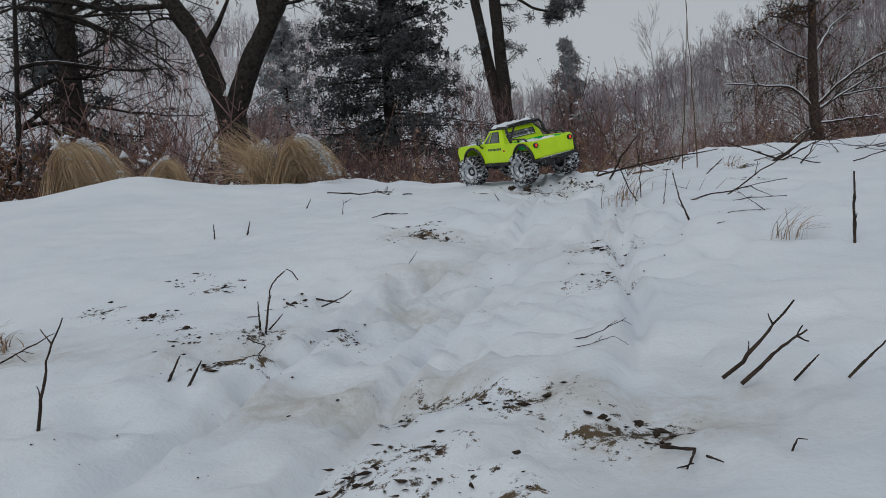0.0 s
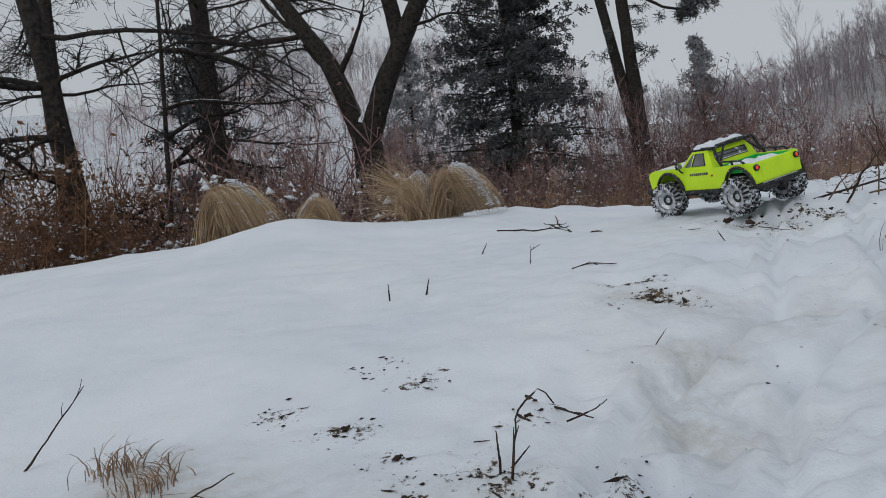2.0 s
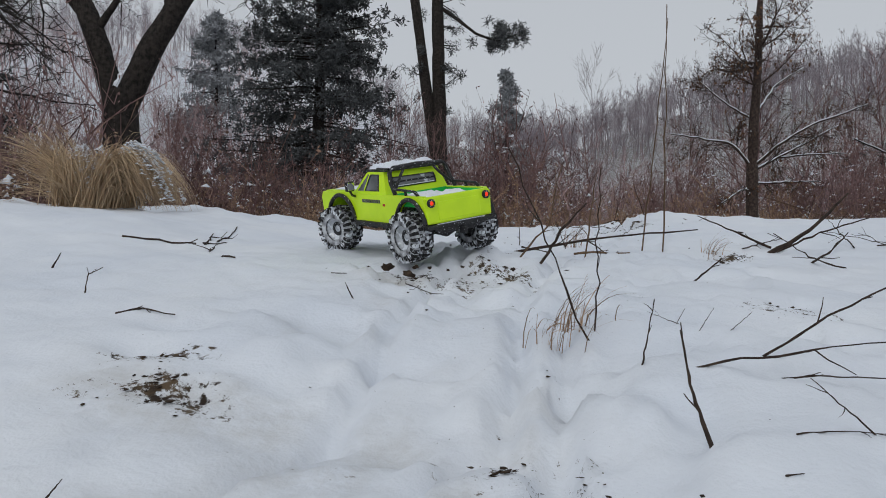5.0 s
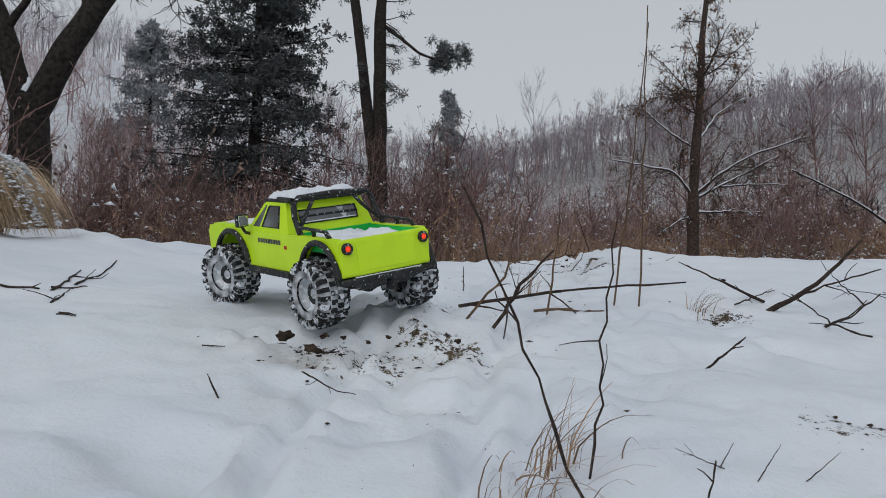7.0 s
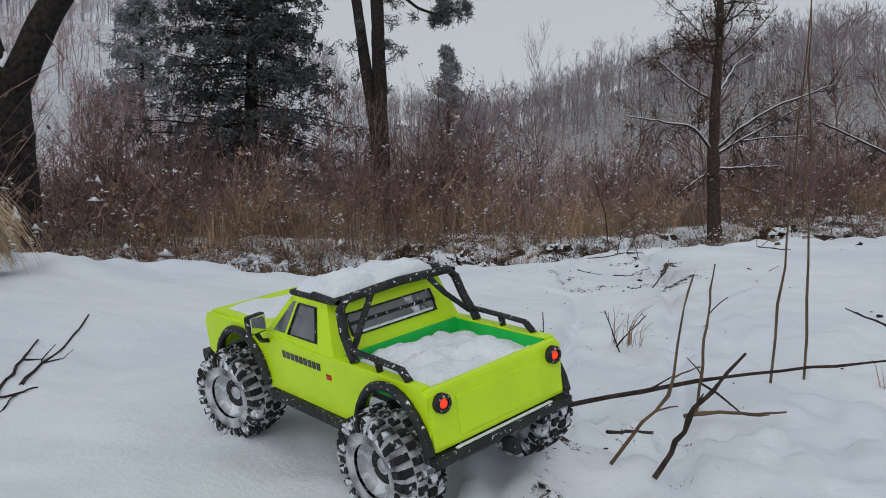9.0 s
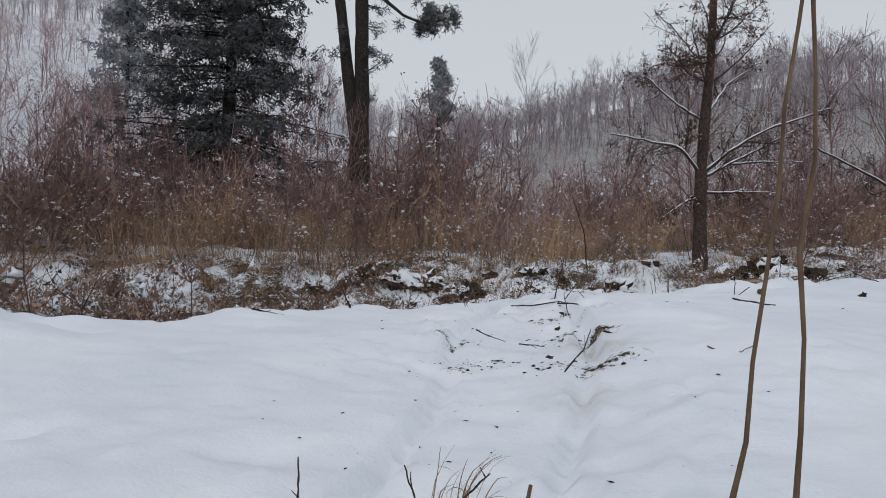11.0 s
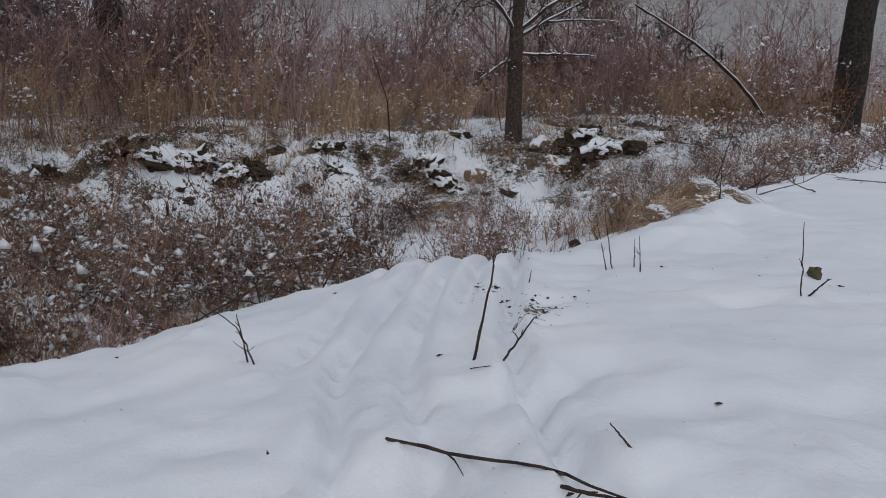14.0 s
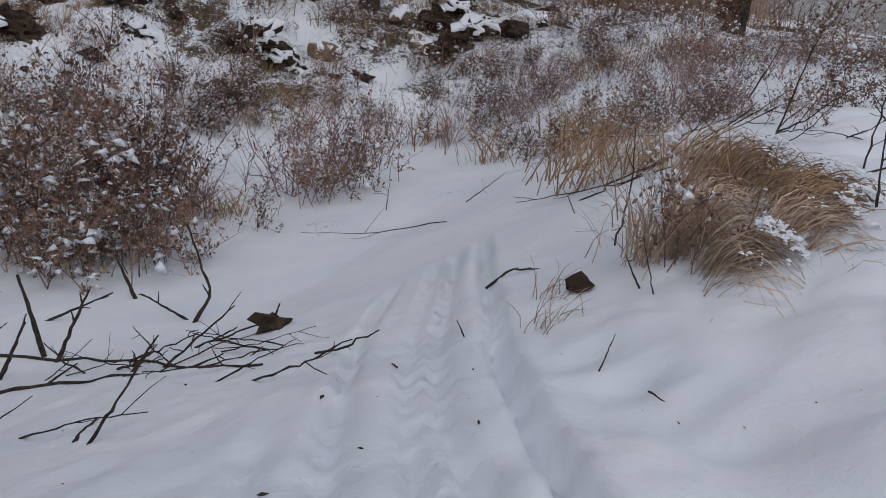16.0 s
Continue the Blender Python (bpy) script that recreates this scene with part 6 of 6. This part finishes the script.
stick([(2.505, 8.498, 0.000), (2.578, 8.502, 0.112)], 0.0027)
stick([(2.420, 9.740, 0.000), (2.635, 9.578, 0.000), (2.738, 8.977, 0.000)], 0.0057)
stick([(2.263, 9.732, 0.000), (2.299, 9.742, 0.073)], 0.0056)
stick([(2.162, 8.007, 0.000), (2.189, 7.994, -0.013), (2.222, 7.976, -0.029)], 0.0030)
stick([(2.414, 9.314, 0.000), (2.523, 9.243, 0.000), (2.645, 9.019, 0.000)], 0.0063)
stick([(2.647, 9.028, 0.000), (2.731, 8.983, -0.007), (2.808, 8.953, 0.020)], 0.0040)
stick([(2.656, 9.084, 0.000), (2.708, 9.086, 0.074)], 0.0041)
stick([(2.419, 9.565, 0.000), (2.485, 9.585, 0.142)], 0.0064)
stick([(2.489, 8.519, 0.000), (2.533, 8.660, 0.000)], 0.0034)
stick([(2.966, 9.825, 0.000), (3.018, 9.830, 0.086), (2.964, 9.946, 0.312)], 0.0070)
stick([(2.714, 9.060, 0.000), (2.813, 9.040, 0.081), (2.851, 9.032, 0.114)], 0.0035)
stick([(2.851, 8.922, 0.000), (2.877, 8.917, 0.018)], 0.0023)
stick([(2.568, 10.060, 0.000), (2.751, 9.989, 0.091)], 0.0053)
stick([(2.860, 10.233, 0.000), (2.810, 10.319, 0.145)], 0.0079)
stick([(2.951, 9.870, 0.000), (2.832, 9.969, 0.082)], 0.0053)
stick([(3.051, 9.361, 0.000), (3.074, 9.371, 0.056)], 0.0045)
stick([(3.064, 8.180, 0.000), (3.082, 8.186, 0.033)], 0.0014)
stick([(3.054, 8.471, 0.000), (3.045, 8.489, 0.038)], 0.0018)
stick([(3.324, 8.785, 0.000), (3.357, 8.777, 0.017), (3.418, 8.740, -0.007)], 0.0036)
stick([(3.324, 8.385, 0.000), (3.308, 8.416, 0.063)], 0.0023)
stick([(3.046, 8.083, 0.000), (3.035, 8.049, 0.000)], 0.0016)
stick([(2.923, 8.448, 0.000), (2.938, 8.493, 0.000)], 0.0017)
stick([(4.062, 8.766, 0.000), (4.130, 8.787, 0.146), (4.197, 8.809, 0.295)], 0.0038)
stick([(6.596, 10.859, 0.000), (6.813, 10.872, 0.305)], 0.0072)
stick([(3.745, 8.284, 0.000), (3.760, 8.309, 0.092), (3.773, 8.333, 0.186)], 0.0027)
stick([(4.134, 8.556, 0.000), (4.176, 8.579, 0.116), (4.222, 8.602, 0.247)], 0.0028)
stick([(3.540, 8.676, 0.000), (3.582, 8.705, 0.135), (3.591, 8.738, 0.244)], 0.0026)
stick([(3.306, 8.339, 0.000), (3.297, 8.377, 0.102)], 0.0015)
# tall reeds beside the way
stick([(1.965, 4.794, 0.0), (2.0, 4.797, 0.3), (2.035, 4.80, 0.66)], 0.0024, M_REED, 0)
stick([(2.025, 4.80, 0.0), (2.03, 4.80, 0.3), (2.032, 4.80, 0.70)], 0.0027, M_REED, 0)
stick([(6.72, 16.5, 0.62), (7.6, 16.0, 0.42), (8.6, 15.4, 0.06)], 0.007, M_REED)
stick([(6.25, 16.2, 0.0), (6.1, 16.2, 0.8)], 0.008, M_REED)
stick([(9.0, 14.9, 0.0), (9.03, 14.9, 0.26), (9.1, 14.9, 0.42)], 0.016, M_REED)
stick([(4.55, 15.8, 0.0), (4.5, 15.8, 0.55), (4.3, 15.8, 1.1)], 0.011)


def brush(count, x0, x1, y0, y1, seed, length):
    """Fallen twigs lying about and standing up among the weeds."""
    rng = np.random.default_rng(seed)
    for _ in range(count):
        x, y, a, h = rng.uniform(x0, x1), rng.uniform(y0, y1), rng.uniform(0, 6.28), rng.uniform(0, 0.5) * length
        l = length * rng.uniform(0.5, 1.3)
        stick([(x, y, 0.004), (x + l * 0.5 * np.cos(a), y + l * 0.5 * np.sin(a), 0.3 * h + 0.01), (x + l * np.cos(a), y + l * np.sin(a), h)], 0.0022 * rng.uniform(0.7, 1.5))


brush(30, 4.1, 6.2, 8.5, 9.9, 61, 0.28)
brush(26, 2.1, 3.0, 8.3, 9.5, 62, 0.22)
brush(12, 1.7, 2.4, 7.9, 8.6, 63, 0.2)
brush(14, 2.2, 2.9, 4.3, 4.9, 64, 0.22)
brush(10, 4.0, 5.2, 9.3, 11, 65, 0.5)


def stone(name, label, x, y, size, seed, material, cap=True, squash=0.8, sink=0.3, up=0.0):
    """A stone, or a jagged crumbly clod, with a ragged cap of snow where its top is level."""
    rng = np.random.default_rng(seed)
    bm = bmesh.new()
    rocky = material == M_ROCK
    bmesh.ops.create_icosphere(bm, subdivisions=3 if size > 0.1 or rocky else 2, radius=1)
    off = Vector(rng.uniform(0, 50, 3))
    for v in bm.verts:
        q = v.co.copy()
        if rocky:
            k = 1 + 0.6 * noise.noise(q * 1.2 + off) + 0.16 * noise.noise(q * 4 + off)
        else:
            k = 0.75 + 0.9 * noise.noise(q * 1.6 + off) + 0.65 * abs(noise.noise(q * 3.7 + off)) + 0.5 * noise.noise(q * 7.5 + off)
        v.co = q * max(k, 0.25)
        v.co.z *= squash
    e = thing(name, label, "stone" if rocky else "soil clod", group="stones and clods")
    bmesh.ops.scale(bm, vec=(size / 2,) * 3, verts=bm.verts)
    bm.normal_update()
    c = bmesh.new()
    if cap:
        for f in bm.faces:
            if f.normal.z > 0.5 + 0.5 * noise.noise(f.calc_center_median() * (5 / size) + off) and f.calc_center_median().z > 0:
                up_ = Vector((0, 0, 0.035 * size))
                low = [c.verts.new(v.co - up_) for v in f.verts]
                top = [c.verts.new(v.co * 1.02 + up_) for v in f.verts]
                c.faces.new(top)
                for i in range(3):
                    c.faces.new((low[i], low[(i + 1) % 3], top[(i + 1) % 3], top[i]))
    part("stone" if rocky else "clod", bm, e, material=material)
    if len(c.faces):
        bmesh.ops.remove_doubles(c, verts=c.verts, dist=size * 0.004)
        part("snow_cap", c, e, "cap of snow", M_SNOW)
    else:
        c.free()
    e.matrix_basis = pose(x, y, gz(x, y) + size * (0.5 - sink) * squash + up, rng.uniform(-15, 15), rng.uniform(-15, 15), rng.uniform(0, 360))


stone("boulder", "brown boulder capped with snow on the bank", 5.5, 15.1, 0.34, 1, M_ROCK)
stone("boulder", "tan boulder capped with snow on the bank", 6.45, 14.9, 0.26, 2, M_ROCK, squash=0.7)
stone("boulder", "small snow-capped boulder on the bank", 6.95, 14.9, 0.17, 3, M_ROCK)
stone("boulder", "grey-brown boulder half buried in the bank", 6.4, 15.3, 0.24, 4, M_ROCK)
for k, (x, y, d) in enumerate([(4.95, 14.9, 0.36), (4.7, 15.0, 0.32), (5.15, 14.7, 0.24), (6.75, 15.15, 0.40), (7.05, 15.25, 0.34), (7.3, 15.5, 0.3), (2.5, 15.1, 0.38), (2.85, 15.1, 0.32), (2.1, 15.3, 0.26), (1.3, 15.5, 0.34), (3.6, 15.3, 0.2), (0.6, 15.6, 0.3), (2.2, 15.35, 0.4), (2.75, 15.3, 0.34), (4.75, 14.95, 0.45), (6.7, 14.75, 0.5), (6.95, 14.7, 0.4), (7.3, 14.5, 0.3), (1.7, 15.5, 0.34)]):
    stone("soil_clod", "dark overhanging soil clod on the snowy bank", x, y, d, 20 + k, M_CLOD, squash=0.6, cap=k % 2 == 0)
for k, (x, y, d) in enumerate([(1.29, 4.22, 0.034), (1.35, 4.23, 0.02), (1.34, 4.15, 0.03), (1.38, 4.22, 0.014), (1.56, 4.22, 0.018), (1.42, 4.19, 0.013), (2.05, 5.82, 0.018), (2.17, 6.28, 0.016), (1.44, 2.2, 0.014), (0.90, 2.93, 0.02), (2.12, 6.09, 0.02), (1.41, 2.22, 0.011), (1.51, 4.28, 0.01), (1.45, 4.21, 0.012), (1.5, 4.2, 0.012), (0.61, 2.94, 0.02), (0.74, 2.81, 0.016)]):
    stone("soil_clod", "crumbly brown soil clod thrown up on the snow", x, y, d * 0.75, 50 + k, M_CLOD, cap=False, squash=0.55)
CLODS = np.random.default_rng(90)
for k in range(46):
    stone("soil_clod", "dark overhanging soil clod on the snowy bank", CLODS.uniform(-1, 8.5), CLODS.uniform(14.3, 16.2), CLODS.uniform(0.08, 0.24), 200 + k, M_CLOD, squash=0.55, cap=k % 3 == 0, sink=0.35)
stone("flat_stone", "brown stone lying on the snow", 3.03, 9.3, 0.09, 71, M_CLOD, False, 0.5, 0.1)
stone("flat_stone", "reddish-brown stone beside a grass tuft", 3.29, 8.49, 0.045, 72, M_CLOD, False, 0.7, 0.2)
stone("small_stone", "small mossy stone standing in the snow", 3.13, 7.19, 0.026, 73, M_MOSS, False, 1.4, 0.3)
stone("small_stone", "small dark stone in the snow", 3.52, 7.17, 0.03, 74, M_CLOD, False, 0.8, 0.2)


def crumbs():
    """Crumbs of soil and bits of leaf thrown over the snow along the way."""
    rng, s = np.random.default_rng(77), Soup()
    corners = np.array([(1, 0, 0), (-1, 0, 0), (0, 1, 0), (0, -1, 0), (0, 0, 0.6), (0, 0, -0.6)])
    faces = [(0, 2, 4), (2, 1, 4), (1, 3, 4), (3, 0, 4), (2, 0, 5), (1, 2, 5), (3, 1, 5), (0, 3, 5)]
    spots = [(cx + rng.normal(0, 0.03), cy + rng.normal(0, 0.022), 0.0006 + 0.0042 * rng.random() ** 4) for cx, cy in SOIL_AT for _ in range(40)]
    for _ in range(420):
        y = rng.uniform(1.9, 6.6)
        spots.append((float(track_centre(y)) + rng.normal(0, 0.2), y, 0.0006 + 0.003 * rng.random() ** 4))
    for _ in range(160):
        spots.append((rng.uniform(1.6, 3.2), rng.uniform(6.2, 8.8), 0.0006 + 0.003 * rng.random() ** 4))
    for x, y, r in spots:
        z = gz(x, y) + float(ruts(np.float64(x), np.float64(y)))
        s.add(np.array([x, y, z + r * 0.3]) + (corners * rng.uniform(0.4, 1.6, (6, 1)) * r * (rng.uniform(1, 3), 1, 0.8)) @ turn_about(rng), faces)
    e = thing("soil_crumbs", "dark crumbs of soil and leaf on the snow", "soil", kind="stuff")
    part("crumbs", s, e, material=M_CLOD)


crumbs()
